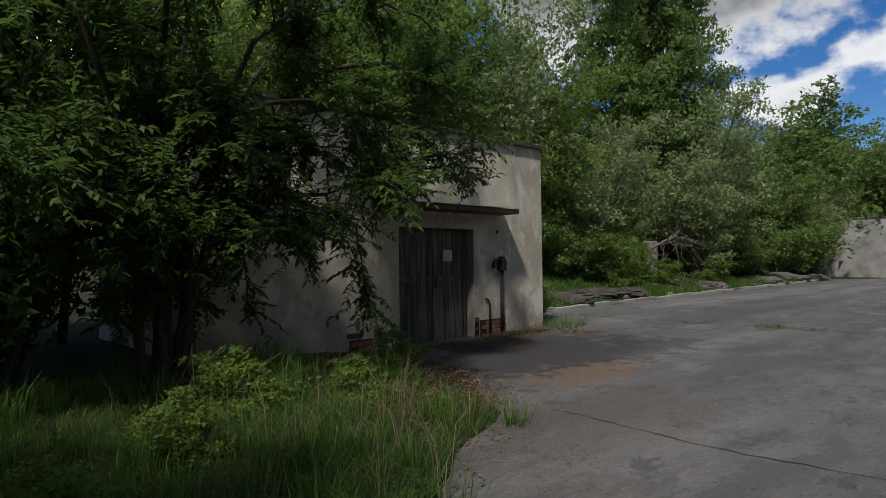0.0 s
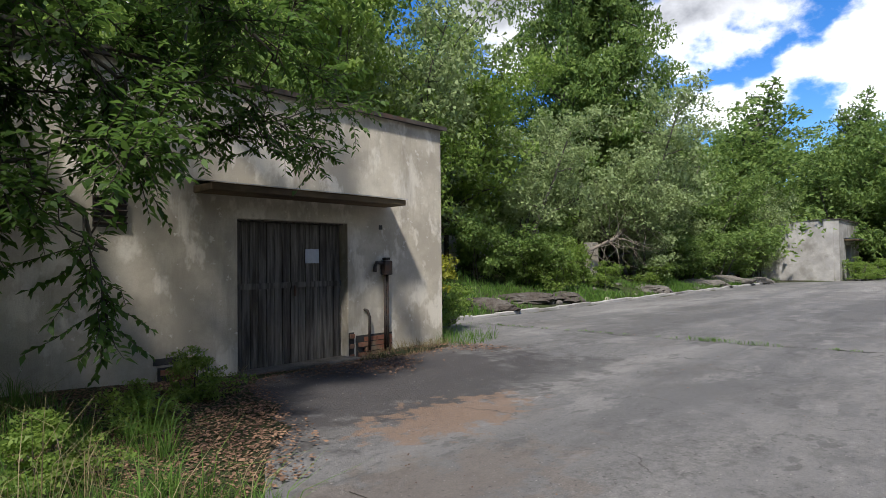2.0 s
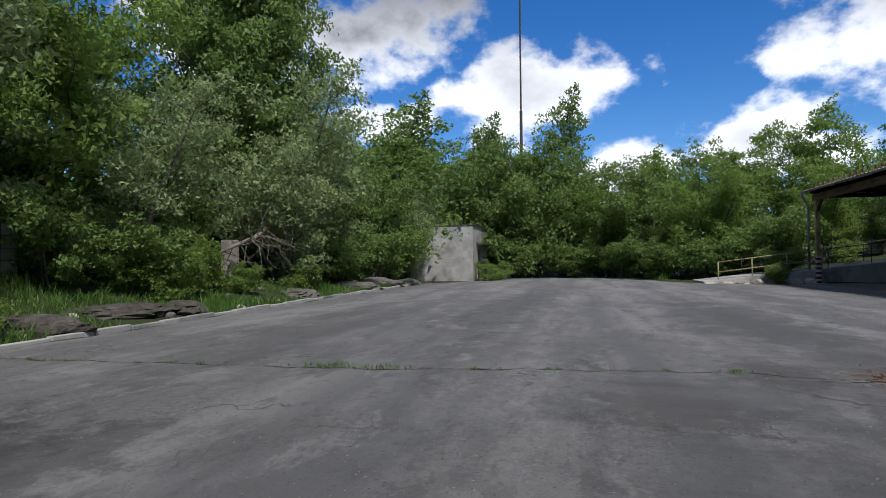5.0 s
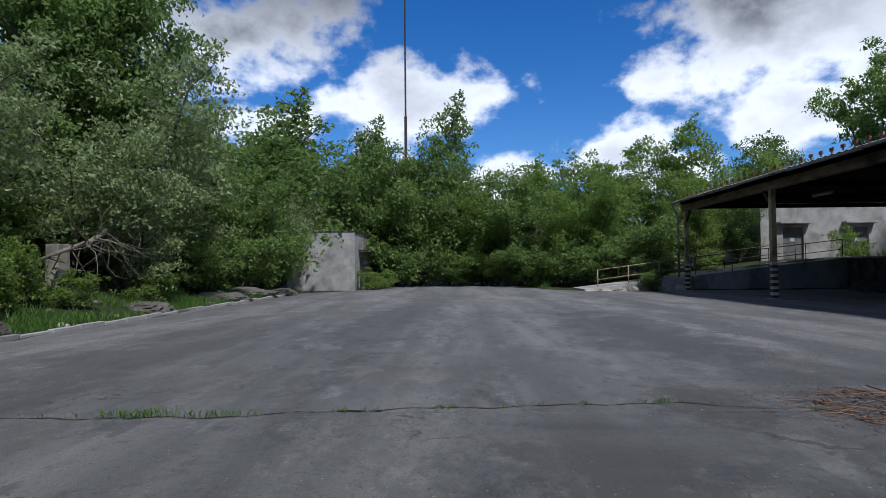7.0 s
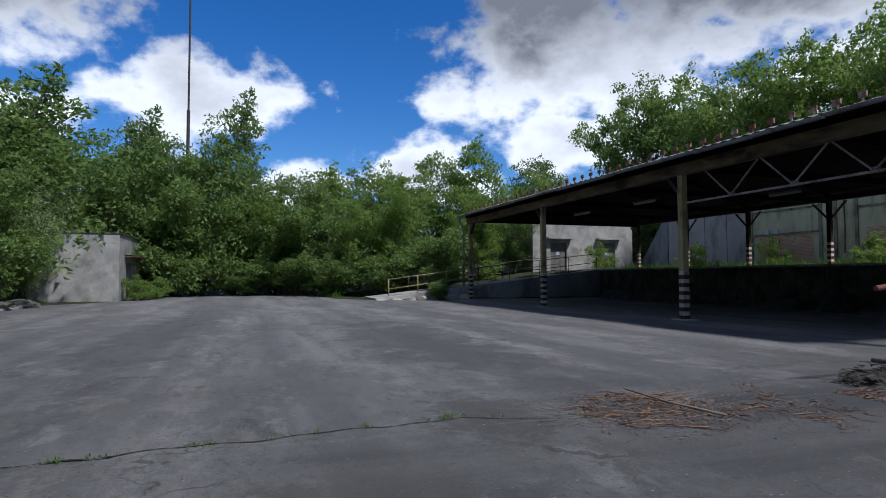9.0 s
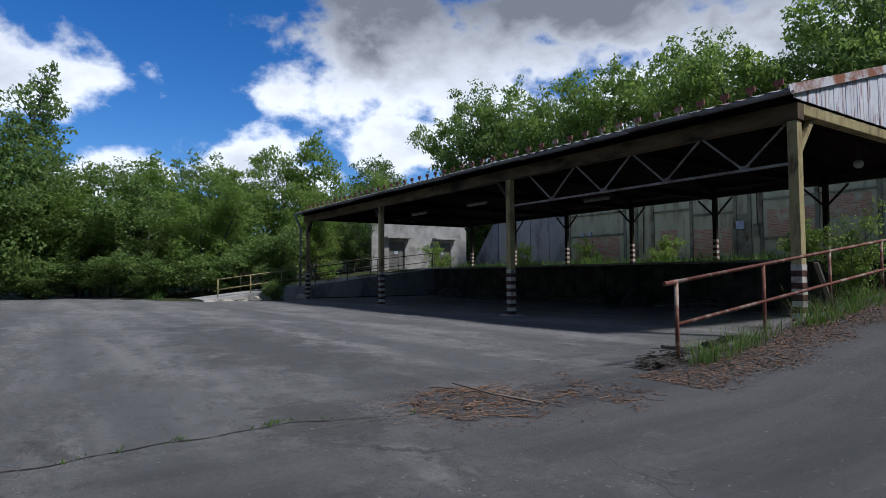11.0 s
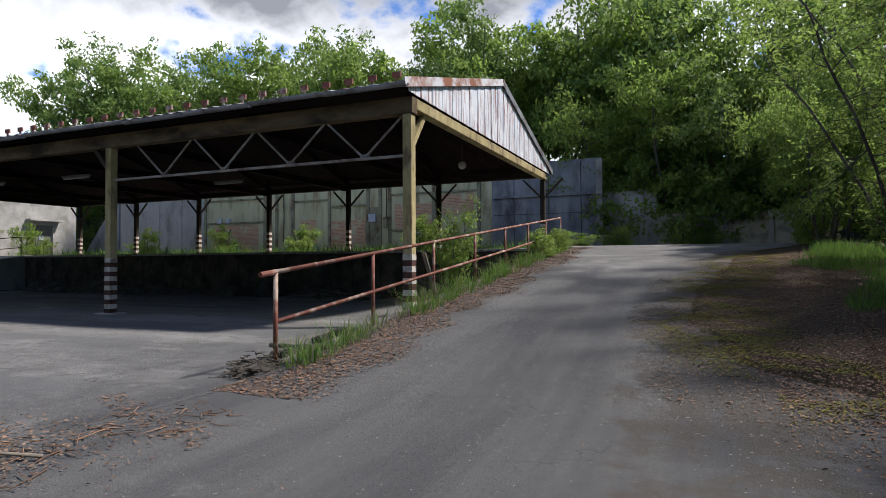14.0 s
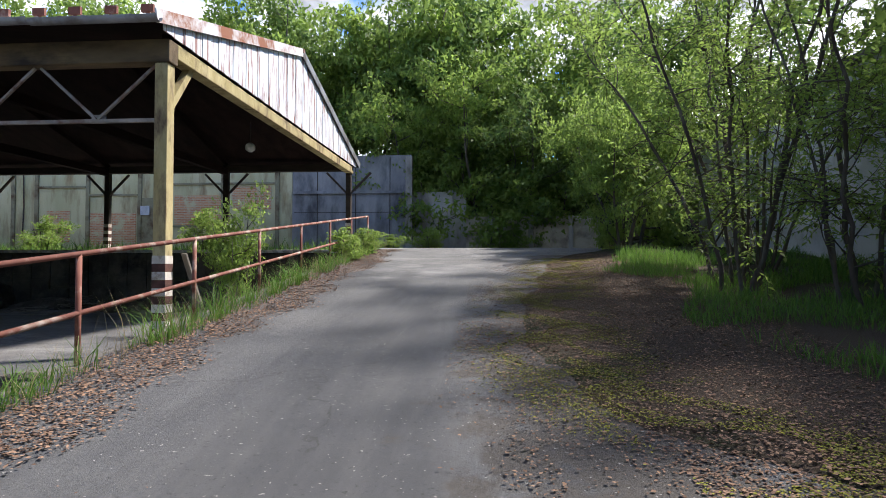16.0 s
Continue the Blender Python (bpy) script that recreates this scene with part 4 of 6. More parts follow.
def hut(x0, x1, y0, y1, z0, h, dx0, dx1, canopy, plaster, label, group=""):
    """A flat-roofed hut, its door in the wall towards -y."""
    t = thing("hut", ((x0 + x1) / 2, (y0 + y1) / 2, z0), label, "hut")
    part("front_wall", arch_wall(x0, x1, y0, y0 + 0.3, z0 - 0.3, z0 + h, dx0, dx1, z0 + 2.12), plaster, t, bevel=0.012)
    part("side_wall", Shape().box(x0 + 0.002, x0 + 0.3, y0 + 0.302, y1, z0 - 0.3, z0 + h), plaster, t, bevel=0.012)
    part("side_wall", Shape().box(x1 - 0.3, x1 - 0.002, y0 + 0.302, y1, z0 - 0.3, z0 + h), plaster, t, bevel=0.012)
    part("rear_wall", Shape().box(x0 + 0.302, x1 - 0.302, y1 - 0.3, y1, z0 - 0.3, z0 + h), plaster, t)
    s = Shape().box(x0 - 0.06, x1 + 0.06, y0 - 0.07, y1 + 0.06, z0 + h + 0.004, z0 + h + 0.05)
    roof = part("roof", s, M["roof_felt"], t, "dark felt roof with a thin metal edge", bevel=0.008)
    part("roof_edge", Shape().box(x0 - 0.075, x1 + 0.075, y0 - 0.085, y0 - 0.072, z0 + h - 0.012, z0 + h + 0.056), M["iron"], roof)
    c0, c1, cy, cz = canopy
    s = Shape().box(c0, c1, y0 - cy, y0 - 0.003, cz, cz + 0.09)
    can = part("canopy", s, M["brown_wood"], t, "thin weathered brown door canopy", bevel=0.012)
    part("canopy_sheet", Shape().add([(c0 - 0.02, y0 - cy - 0.03, cz + 0.094), (c1 + 0.02, y0 - cy - 0.03, cz + 0.094), (c1 + 0.02, y0 - 0.005, cz + 0.17), (c0 - 0.02, y0 - 0.005, cz + 0.17),
                                       (c0 - 0.02, y0 - cy - 0.03, cz + 0.102), (c1 + 0.02, y0 - cy - 0.03, cz + 0.102), (c1 + 0.02, y0 - 0.005, cz + 0.178), (c0 - 0.02, y0 - 0.005, cz + 0.178)],
                                      [(3, 2, 1, 0), (4, 5, 6, 7), (0, 1, 5, 4), (1, 2, 6, 5), (2, 3, 7, 6), (3, 0, 4, 7)]), M["sheet_metal"], can, "bluish sheet metal cover")
    return t


HX0, HX1, HY, HD0, HD1 = 2.9, 10.2, 7.8, 6.29, 8.09
hut_a = hut(HX0, HX1, HY, 12.6, -0.05, 3.88, HD0, HD1, (5.7, 8.86, 0.5, 2.36), M["plaster"], "cream plastered flat-roofed hut with double plank door")
# recessed double door of upright boards
door = thing("door", ((HD0 + HD1) / 2, HY + 0.2, 0), "weathered grey double plank door, shut", "door")
mid = (HD0 + HD1) / 2
for a, b in ((HD0 + 0.02, mid - 0.006), (mid + 0.006, HD1 - 0.02)):
    leafd = part("door_leaf", Shape().box(a, b, HY + 0.20, HY + 0.23, 0.0, 2.05), M["door_wood"], door)
    n = 7
    for i in range(n):
        w = (b - a) / n
        part("plank", Shape().box(a + i * w + 0.004, a + (i + 1) * w - 0.004, HY + 0.17 + 0.004 * (i % 2), HY + 0.198, 0.01 + 0.008 * (i % 3), 2.04), M["door_wood"], leafd)
    part("rail", Shape().box(a, b, HY + 0.145, HY + 0.168, 1.12, 1.2), M["door_wood"], leafd)
part("handle", Shape().beam((mid + 0.05, HY + 0.13, 1.0), (mid + 0.05, HY + 0.13, 1.16), 0.02, 0.03), M["iron"], door, "dark iron handle")
part("lintel", Shape().box(HD0, HD1, HY + 0.1, HY + 0.28, 2.052, 2.068), M["door_wood"], door)
sign = solid("notice", Shape().box(7.42, 7.66, HY + 0.135, HY + 0.141, 1.47, 1.68), M["paper_white"], "small pale notice on the plank door", "sign")
# electric meter on the wall with its pipes
meter = thing("meter_box", (8.8, HY - 0.08, 0.05), "rusty meter box with two pipes on the plaster wall", "meter box")
part("box", Shape().box(8.74, 8.90, HY - 0.13, HY - 0.004, 1.27, 1.5), M["iron"], meter, bevel=0.015)
part("cap", Shape().box(8.77, 8.87, HY - 0.11, HY - 0.02, 1.504, 1.55), M["iron"], meter, bevel=0.01)
for dx in (0.0, 0.055):
    part("pipe", Shape().tube([(8.79 + dx, HY - 0.06, 0.1), (8.79 + dx, HY - 0.06, 1.27)], 0.02, 8), M["iron"], meter, smooth=True)
part("elbow", Shape().tube([(8.75, HY - 0.06, 1.46), (8.62, HY - 0.06, 1.47), (8.585, HY - 0.06, 1.4), (8.585, HY - 0.06, 1.32)], 0.028, 8), M["iron"], meter, smooth=True)
part("short_pipe", Shape().tube([(8.47, HY - 0.05, 0.1), (8.47, HY - 0.06, 0.62), (8.43, HY - 0.05, 0.72), (8.41, HY + 0.02, 0.74)], 0.022, 8), M["iron"], meter, smooth=True)

# ---- far hut of the same kind ----
hut_b = hut(46.3, 53.5, 7.7, 13.0, 0.15, 3.7, 48.5, 50.3, (47.9, 51.0, 0.8, 2.55), M["white_plaster"], "pale stained flat-roofed hut under overhanging bushes")

# ---- shed on striped posts ----
PX = [14.44 + 4.52 * i for i in range(7)]
FY, BY, RY, GX0, GX1 = -11.9, -23.9, -17.95, 14.2, 42.0
EAVE_Y, BACK_Y, EAVE_Z, RIDGE_Z = -11.3, -24.6, 4.98, 6.82
shed = thing("shed", (28, -17.9, 0), "open timber shed with rusty roof on striped posts", "shed")


def post(x, y, z0, z1, w, stripes, mat):
    p = part("post", Shape().box(x - w / 2, x + w / 2, y - w / 2, y + w / 2, z0, z1), mat, shed, "yellow painted wooden post", bevel=0.012)
    for i in range(stripes):
        z = z0 + 0.02 + i * 0.125
        e = w / 2 + 0.004
        part("stripe", Shape().box(x - e, x + e, y - e, y + e, z, z + 0.122), M["stripe_white" if i % 2 else "stripe_dark"], p)
    part("foot", Shape().box(x - 0.32, x + 0.32, y - 0.25, y + 0.25, z0 - 0.1, z0 + 0.035), M["concrete"], p, bevel=0.02)


for i in (0, 2, 4, 6):
    post(PX[i], FY, 0.0, 4.5, 0.21, 12, M["yellow_paint"])
    s = Shape()
    for d in (-1, 1):
        if i == 0 and d < 0:
            s.beam((PX[0], FY - 0.1, 3.85), (PX[0], FY - 0.72, 4.63), 0.12, 0.12)
        elif 0 < i < 6 and d > 0 or i == 6 and d < 0:
            s.beam((PX[i] + d * 0.1, FY, 3.95), (PX[i] + d * 0.6, FY, 4.5), 0.12, 0.12)
    part("brace", s, M["dark_wood" if i else "yellow_paint"], shed)
for i in range(7):
    x = PX[i]
    part("post", Shape().box(x - 0.09, x + 0.09, BY - 0.09, BY + 0.09, DOCK_Z, 4.7), M["dark_wood"], shed, "dark steel post", bevel=0.01)
    for j in range(8):
        part("stripe", Shape().box(x - 0.094, x + 0.094, BY - 0.094, BY + 0.094, DOCK_Z + 0.02 + j * 0.125, DOCK_Z + 0.142 + j * 0.125), M["stripe_white" if j % 2 else "stripe_dark"], shed)
    s = Shape()
    for d in (-1, 1):
        s.beam((x + d * 0.06, BY, 3.9), (x + d * 0.8, BY, 4.65), 0.07, 0.07)
    part("brace", s, M["iron"], shed)
# plates, tie beams, truss
part("front_beam", Shape().box(GX0 + 0.1, GX1 - 0.1, FY - 0.13, FY + 0.13, 4.503, 4.86), M["brown_wood"], shed, "long weathered eave beam", bevel=0.015)
part("back_beam", Shape().box(GX0 + 0.1, GX1 - 0.1, BY - 0.12, BY + 0.12, 4.703, 4.95), M["dark_wood"], shed, bevel=0.015)
part("gable_beam", Shape().box(GX0 + 0.1, GX0 + 0.34, BY - 0.1, FY - 0.133, 4.62, 4.86), M["yellow_paint"], shed, "yellow painted tie beam", bevel=0.015)
for i in range(1, 7):
    part("tie_beam", Shape().box(PX[i] - 0.1, PX[i] + 0.1, BY + 0.13, FY - 0.135, 4.62, 4.85), M["shaded_deck_wood"], shed)
x0, x1 = PX[0] + 0.12, PX[2] - 0.12
part("truss_chord", Shape().box(x0, x1, FY - 0.03, FY + 0.03, 3.6, 3.656), M["pale_steel"], shed, "pale lower chord of a light steel truss")
for i in range(4):
    xm = 15.54 + 2.0 * i
    part("truss_bar", Shape().beam((xm - 0.95, FY, 4.49), (xm - 0.02, FY, 3.66), 0.04, 0.04), M["pale_steel"], shed)
    part("truss_bar", Shape().beam((xm + 0.02, FY, 3.66), (xm + 0.95, FY, 4.49), 0.04, 0.04), M["pale_steel"], shed)
    part("truss_plate", Shape().box(xm - 0.12, xm + 0.12, FY - 0.045, FY - 0.035, 3.6, 3.74), M["pale_steel"], shed)


def slope(name, ya, za, yb, zb, mat, lift, depth, wave, step):
    s = Shape()
    n = int((GX1 - GX0) / step)
    for i in range(n + 1):
        x = GX0 + (GX1 - GX0) * i / n
        w = wave * math.sin(math.pi * i / 2)
        for y, z in ((ya, za), (yb, zb)):
            s.v += [(x, y, z + lift + w), (x, y, z + lift + w - depth)]
    for i in range(n):
        a = 4 * i
        for q in ((0, 2, 6, 4), (1, 5, 7, 3), (0, 4, 5, 1), (2, 3, 7, 6)):
            s.f.append(tuple(a + j for j in q))
    return part(name, s, mat, shed)


slope("roof_front", EAVE_Y, EAVE_Z, RY, RIDGE_Z, M["roof_sheet"], 0.06, 0.008, 0.02, 0.09)
slope("roof_back", RY - 0.002, RIDGE_Z, BACK_Y, EAVE_Z, M["roof_sheet"], 0.06, 0.008, 0.02, 0.09)
slope("deck_front", EAVE_Y - 0.05, EAVE_Z + 0.01, RY, RIDGE_Z, M["shaded_deck_wood"], 0.0, 0.05, 0, 1.0)
slope("deck_back", RY - 0.002, RIDGE_Z, BACK_Y + 0.05, EAVE_Z + 0.01, M["shaded_deck_wood"], 0.0, 0.05, 0, 1.0)
part("ridge_cap", Shape().tube([(GX0 - 0.02, RY, RIDGE_Z + 0.07), (GX1 + 0.02, RY, RIDGE_Z + 0.07)], 0.06, 8), M["rusty_red"], shed)
for i in range(0, 7):
    s = Shape()
    for ya, za in ((FY, 4.9), (BY, 4.95)):
        s.beam((PX[i], ya, za), (PX[i], RY, RIDGE_Z - 0.12), 0.1, 0.16)
    part("rafter", s, M["shaded_deck_wood"], shed)
# gable cladding of upright profiled sheets
gx = GX0 + 0.06
y, idx = EAVE_Y - 0.25, 0
while y > BACK_Y + 0.35:
    yb = max(y - 0.3, BACK_Y + 0.3)
    zt = lambda v: EAVE_Z + (RIDGE_Z - EAVE_Z) * (1 - abs(v - RY) / (EAVE_Y - RY)) - 0.02
    o = gx + 0.012 * (idx % 2)
    v = [(o, y, 4.9), (o, yb + 0.01, 4.9), (o, yb + 0.01, zt(yb)), (o, y, zt(y)), (o + 0.02, y, 4.9), (o + 0.02, yb + 0.01, 4.9), (o + 0.02, yb + 0.01, zt(yb)), (o + 0.02, y, zt(y))]
    part("gable_panel", Shape().add(v, [(0, 1, 2, 3), (7, 6, 5, 4), (0, 4, 5, 1), (1, 5, 6, 2), (2, 6, 7, 3), (3, 7, 4, 0)]), M["gable_sheet"], shed, "white sheet with rust streaks" if idx == 0 else "")
    y, idx = yb, idx + 1
s = Shape()
s.beam((gx - 0.05, EAVE_Y + 0.05, EAVE_Z + 0.02), (gx - 0.05, RY, RIDGE_Z + 0.02), 0.03, 0.2)
part("barge_board", s, M["rusty_edge"], shed, "rust-streaked white barge board")
s = Shape()
s.beam((gx - 0.05, RY, RIDGE_Z + 0.02), (gx - 0.05, BACK_Y - 0.05, EAVE_Z + 0.02), 0.03, 0.2)
part("barge_board", s, M["gutter"], shed)
# far gable, bare dark boards
y = EAVE_Y - 0.4
while y > BACK_Y + 0.6:
    yb = y - 0.6
    v = [(GX1 - 0.1, y, 4.9), (GX1 - 0.1, yb + 0.01, 4.9), (GX1 - 0.1, yb + 0.01, zt(yb)), (GX1 - 0.1, y, zt(y)), (GX1 - 0.07, y, 4.9), (GX1 - 0.07, yb + 0.01, 4.9), (GX1 - 0.07, yb + 0.01, zt(yb)), (GX1 - 0.07, y, zt(y))]
    part("far_gable_board", Shape().add(v, [(0, 1, 2, 3), (7, 6, 5, 4), (0, 4, 5, 1), (1, 5, 6, 2), (2, 6, 7, 3), (3, 7, 4, 0)]), M["dark_wood"], shed)
    y = yb
# gutter in lengths, slightly uneven
x = GX0 - 0.05
i = 0
while x < GX1:
    xe = min(x + 2.0, GX1)
    dz = 0.02 * math.sin(i * 1.7)
    s, o = Shape(), 0
    for xx in (x, xe - 0.02):
        for j in range(9):
            a = math.pi + math.pi * j / 8
            for r in (0.085, 0.077):
                s.v.append((xx, EAVE_Y + 0.07 + r * math.cos(a), EAVE_Z + 0.0 + dz + r * math.sin(a)))
    for j in range(8):
        a, b = 2 * j, 18 + 2 * j
        s.f += [(a, a + 2, b + 2, b), (a + 1, b + 1, b + 3, a + 3)]
    part("gutter", s, M["gutter"], shed, "grey half-round gutter" if i == 0 else "", smooth=True)
    x, i = xe, i + 1
part("downpipe", Shape().tube([(GX1 - 0.1, EAVE_Y + 0.06, EAVE_Z - 0.05), (GX1 - 0.05, EAVE_Y - 0.1, EAVE_Z - 0.4), (GX1 + 0.1, FY + 0.25, 4.2), (GX1 + 0.1, FY + 0.25, 0.3)], 0.06, 8), M["gutter"], shed, smooth=True)
# snow guards in a row along the lower roof
s = Shape()
yg = EAVE_Y - 0.55
zg = EAVE_Z + (RIDGE_Z - EAVE_Z) * 0.55 / (EAVE_Y - RY) + 0.06
g0 = None
nguard = 46
for i in range(nguard):
    xg = GX0 + 0.5 + (GX1 - GX0 - 0.8) * i / (nguard - 1)
    if g0 is None:
        sh = Shape().box(xg - 0.02, xg + 0.02, yg - 0.02, yg + 0.02, zg - 0.05, zg + 0.12).box(xg - 0.1, xg + 0.1, yg - 0.025, yg + 0.025, zg + 0.12, zg + 0.24)
        g0 = part("snow_guard", sh, M["rusty_red"], shed, "small rusty snow guard")
        g0x = xg
    else:
        g = new("snow_guard", g0.data)
        g.parent, g.matrix_parent_inverse = shed, g0.matrix_parent_inverse
        g.location = (xg - g0x, 0, 0)
# lamps under the roof
for x, y in ((30, -15.5), (35, -15.5), (26, -19)):
    lamp = thing("ceiling_lamp", (x, y, 4.55), "unlit tube lamp under the shed roof", "lamp")
    part("tube", Shape().tube([(x - 0.7, y, 4.56), (x + 0.7, y, 4.56)], 0.04, 8), M["glass_lamp"], lamp, smooth=True)
    part("holder", Shape().box(x - 0.75, x + 0.75, y - 0.05, y + 0.05, 4.605, 4.66), M["gutter"], lamp)
lamp = thing("hanging_lamp", (15.4, -17.5, 4.3), "unlit glass globe lamp under the gable beam", "lamp")
part("globe", Shape().tube([(15.4, -17.5, 4.2), (15.4, -17.5, 4.26), (15.4, -17.5, 4.36), (15.4, -17.5, 4.42)], [0.05, 0.12, 0.12, 0.06], 12), M["glass_lamp"], lamp, smooth=True)
part("stem", Shape().tube([(15.4, -17.5, 4.42), (15.4, -17.5, 4.95)], 0.015, 6), M["iron"], lamp)

# ---- dock, ramps, rails ----
s = Shape().box(RAMP_X + 0.1, 46.0, DOCK_Y - 0.6, DOCK_Y, -0.3, DOCK_Z - 0.1)
solid("wall_dock", s, M["stone"], "dark rubble stone front of the loading dock", "wall", kind="structure", bevel=0.03)
solid("dock_edge", Shape().box(RAMP_X + 0.1, 46.0, DOCK_Y - 1.0, DOCK_Y + 0.06, DOCK_Z - 0.098, DOCK_Z), M["concrete"], "worn concrete edge of the loading dock", "dock edge", kind="structure", bevel=0.03)
solid("floor_dock", Shape().box(RAMP_X + 0.1, 48.6, WALL_Y, DOCK_Y - 1.002, DOCK_Z - 0.4, DOCK_Z - 0.02), M["concrete"], "concrete dock surface behind the edge", "floor", kind="structure")


def wedge(x0, x1, ya, za, yb, zb, lift=0.0):
    v = []
    for x in (x0, x1):
        v += [(x, ya, -0.3), (x, ya, za + lift), (x, yb, zb + lift), (x, yb, -0.3)]
    return Shape().add(v, [(0, 1, 2, 3), (7, 6, 5, 4), (0, 4, 5, 1), (1, 5, 6, 2), (2, 6, 7, 3), (3, 7, 4, 0)])


solid("wall_ramp", wedge(RAMP_X - 0.04, RAMP_X + 0.16, -6.2, 0.06, -23.6, 1.93, 0.0), M["rubble_soil"], "crumbling concrete edge wall of the ramp", "wall", kind="structure", bevel=0.02)
solid("far_ramp", wedge(FAR_X + 0.01, FAR_X + 3.2, -6.2, 0.12, DOCK_Y + 0.003, DOCK_Z - 0.01), M["concrete"], "broken pale concrete ramp up to the loading dock", "ramp", bevel=0.03)


def railing(pts, height, spacing, r, mat, label, mids=1):
    """A tube rail with posts along straight stretches."""
    t = thing("railing", pts[0], label, "railing")
    for h in [height] + [height * (j + 1) / (mids + 1) - 0.06 for j in range(mids)]:
        part("rail", Shape().tube([(p[0], p[1], p[2] + h) for p in pts], r, 8), mat, t, smooth=True)
    for a, b in zip(pts[:-1], pts[1:]):
        a, b = Vector(a), Vector(b)
        n = max(1, round((b - a).length / spacing))
        for i in range(n + 1):
            p = a.lerp(b, i / n)
            part("post", Shape().tube([p + Vector((0, 0, -0.15)), p + Vector((0, 0, height))], r, 8), mat, t, smooth=True)
    return t


rz = lambda y: float(ramp_z(y)) + 0.03
part("rail_end", Shape().tube([(13.6, -6.22, rz(-6.22) + 1.1), (13.6, -6.5, rz(-6.5) + 1.1)], 0.034, 8), M["rusty_red"], railing([(13.6, -6.5, rz(-6.5)), (13.6, -23.2, rz(-23.2))], 1.1, 2.4, 0.03, M["rusty_red"], "rusty red tube railing along the ramp"))
railing([(42.15, -7.0, 0.2), (42.15, -12.3, 0.88)], 1.0, 1.8, 0.03, M["yellow_paint"], "pale yellow tube railing on the far ramp")
railing([(42.15, -12.6, 0.9), (42.15, -21.0, 1.83)], 1.0, 2.1, 0.022, M["iron"], "dark tube railing on the far ramp")
railing([(45.1, -9.0, 0.5), (45.1, -20.0, 1.8)], 1.0, 2.4, 0.022, M["iron"], "dark tube railing behind the far ramp")

# ---- white house beyond the dock ----
house = thing("house", (51, -24, DOCK_Z), "whitewashed flat-roofed store with two grey doors", "house")
for a, b in ((-19.7, -21.2), (-22.6, -25.6), (-27.0, -28.6)):
    part("wall", Shape().box(48.6, 48.95, b, a, DOCK_Z - 0.5, 6.6), M["white_plaster"], house)
for a, b in ((-21.2, -22.6), (-25.6, -27.0)):
    part("lintel_wall", Shape().box(48.604, 48.95, b, a, 3.95, 6.6), M["white_plaster"], house)
for a, b in ((-28.6, -28.25), (-20.05, -19.7)):
    part("side_wall", Shape().box(48.954, 54, a, b, DOCK_Z - 0.5, 6.6), M["white_plaster"], house)
part("roof", Shape().box(48.4, 54.2, -28.8, -19.5, 6.604, 6.75), M["roof_felt"], house, bevel=0.01)
for a, b in ((-21.2, -22.6), (-25.6, -27.0)):
    d = part("door", Shape().box(48.75, 48.82, b + 0.01, a - 0.01, DOCK_Z, 3.94), M["grey_door"], house, "dull grey metal door")
    part("notice", Shape().box(48.735, 48.746, (a + b) / 2 - 0.15, (a + b) / 2 + 0.15, 3.0, 3.25), M["paper_white"], d)
    part("canopy", Shape().box(48.1, 48.597, b - 0.4, a + 0.4, 4.2, 4.32), M["white_plaster"], house, bevel=0.01)

# ---- back wall ----
SECT = [(46.0, 38.3, "concrete", 6.3), (38.3, 18.6, "green_panel", 6.1), (18.6, 13.0, "blue_concrete", 6.4)]
for i, (xa, xb, mat, top) in enumerate(SECT):
    solid("wall_back", Shape().box(xb, xa - 0.004, WALL_Y - 0.5, WALL_Y, 1.2, top), M[mat], ("bare grey concrete wall under the bank", "faded green painted wall with brick patches", "blue-grey stained concrete wall")[i], "wall", kind="structure", bevel=0.02)
solid("wall_low", Shape().box(10.5, 12.996, WALL_Y - 0.5, WALL_Y - 0.1, 1.2, 4.7), M["concrete"], "grey streaked concrete wall below the trees", "wall", kind="structure", bevel=0.02)
solid("wall_low", Shape().box(4.5, 10.496, WALL_Y - 0.5, WALL_Y - 0.1, 1.2, 3.55), M["pale_concrete"], "low pale stained concrete wall below the trees", "wall", kind="structure", bevel=0.02)

# ---- mast and rod behind the trees ----
mast = thing("radio_mast", (72, 6.3, 0), "very tall thin dark radio mast behind the wood", "mast")
part("pole", Shape().tube([(72, 6.3, 0), (72, 6.3, 18), (72, 6.3, 18.01), (72, 6.3, 70)], [0.16, 0.16, 0.1, 0.08], 8), M["iron"], mast)
solid("lightning_rod", Shape().tube([(44, -38, 4), (44, -38, 13.5)], 0.04, 6), M["iron"], "thin lightning rod rising from the bank", "rod")

# ---- kerb ----
x = 12.0
while x < 41:
    solid("kerb", Shape().box(x, x + 0.97, 10.28, 10.42, -0.1, 0.09 + 0.02 * math.sin(x * 2.1)), M["concrete"], "weathered concrete kerb stone along the bank", "kerb", "kerb stones along the bank", bevel=0.015)
    x += 1.0

# ---- grass, litter, cracks ----


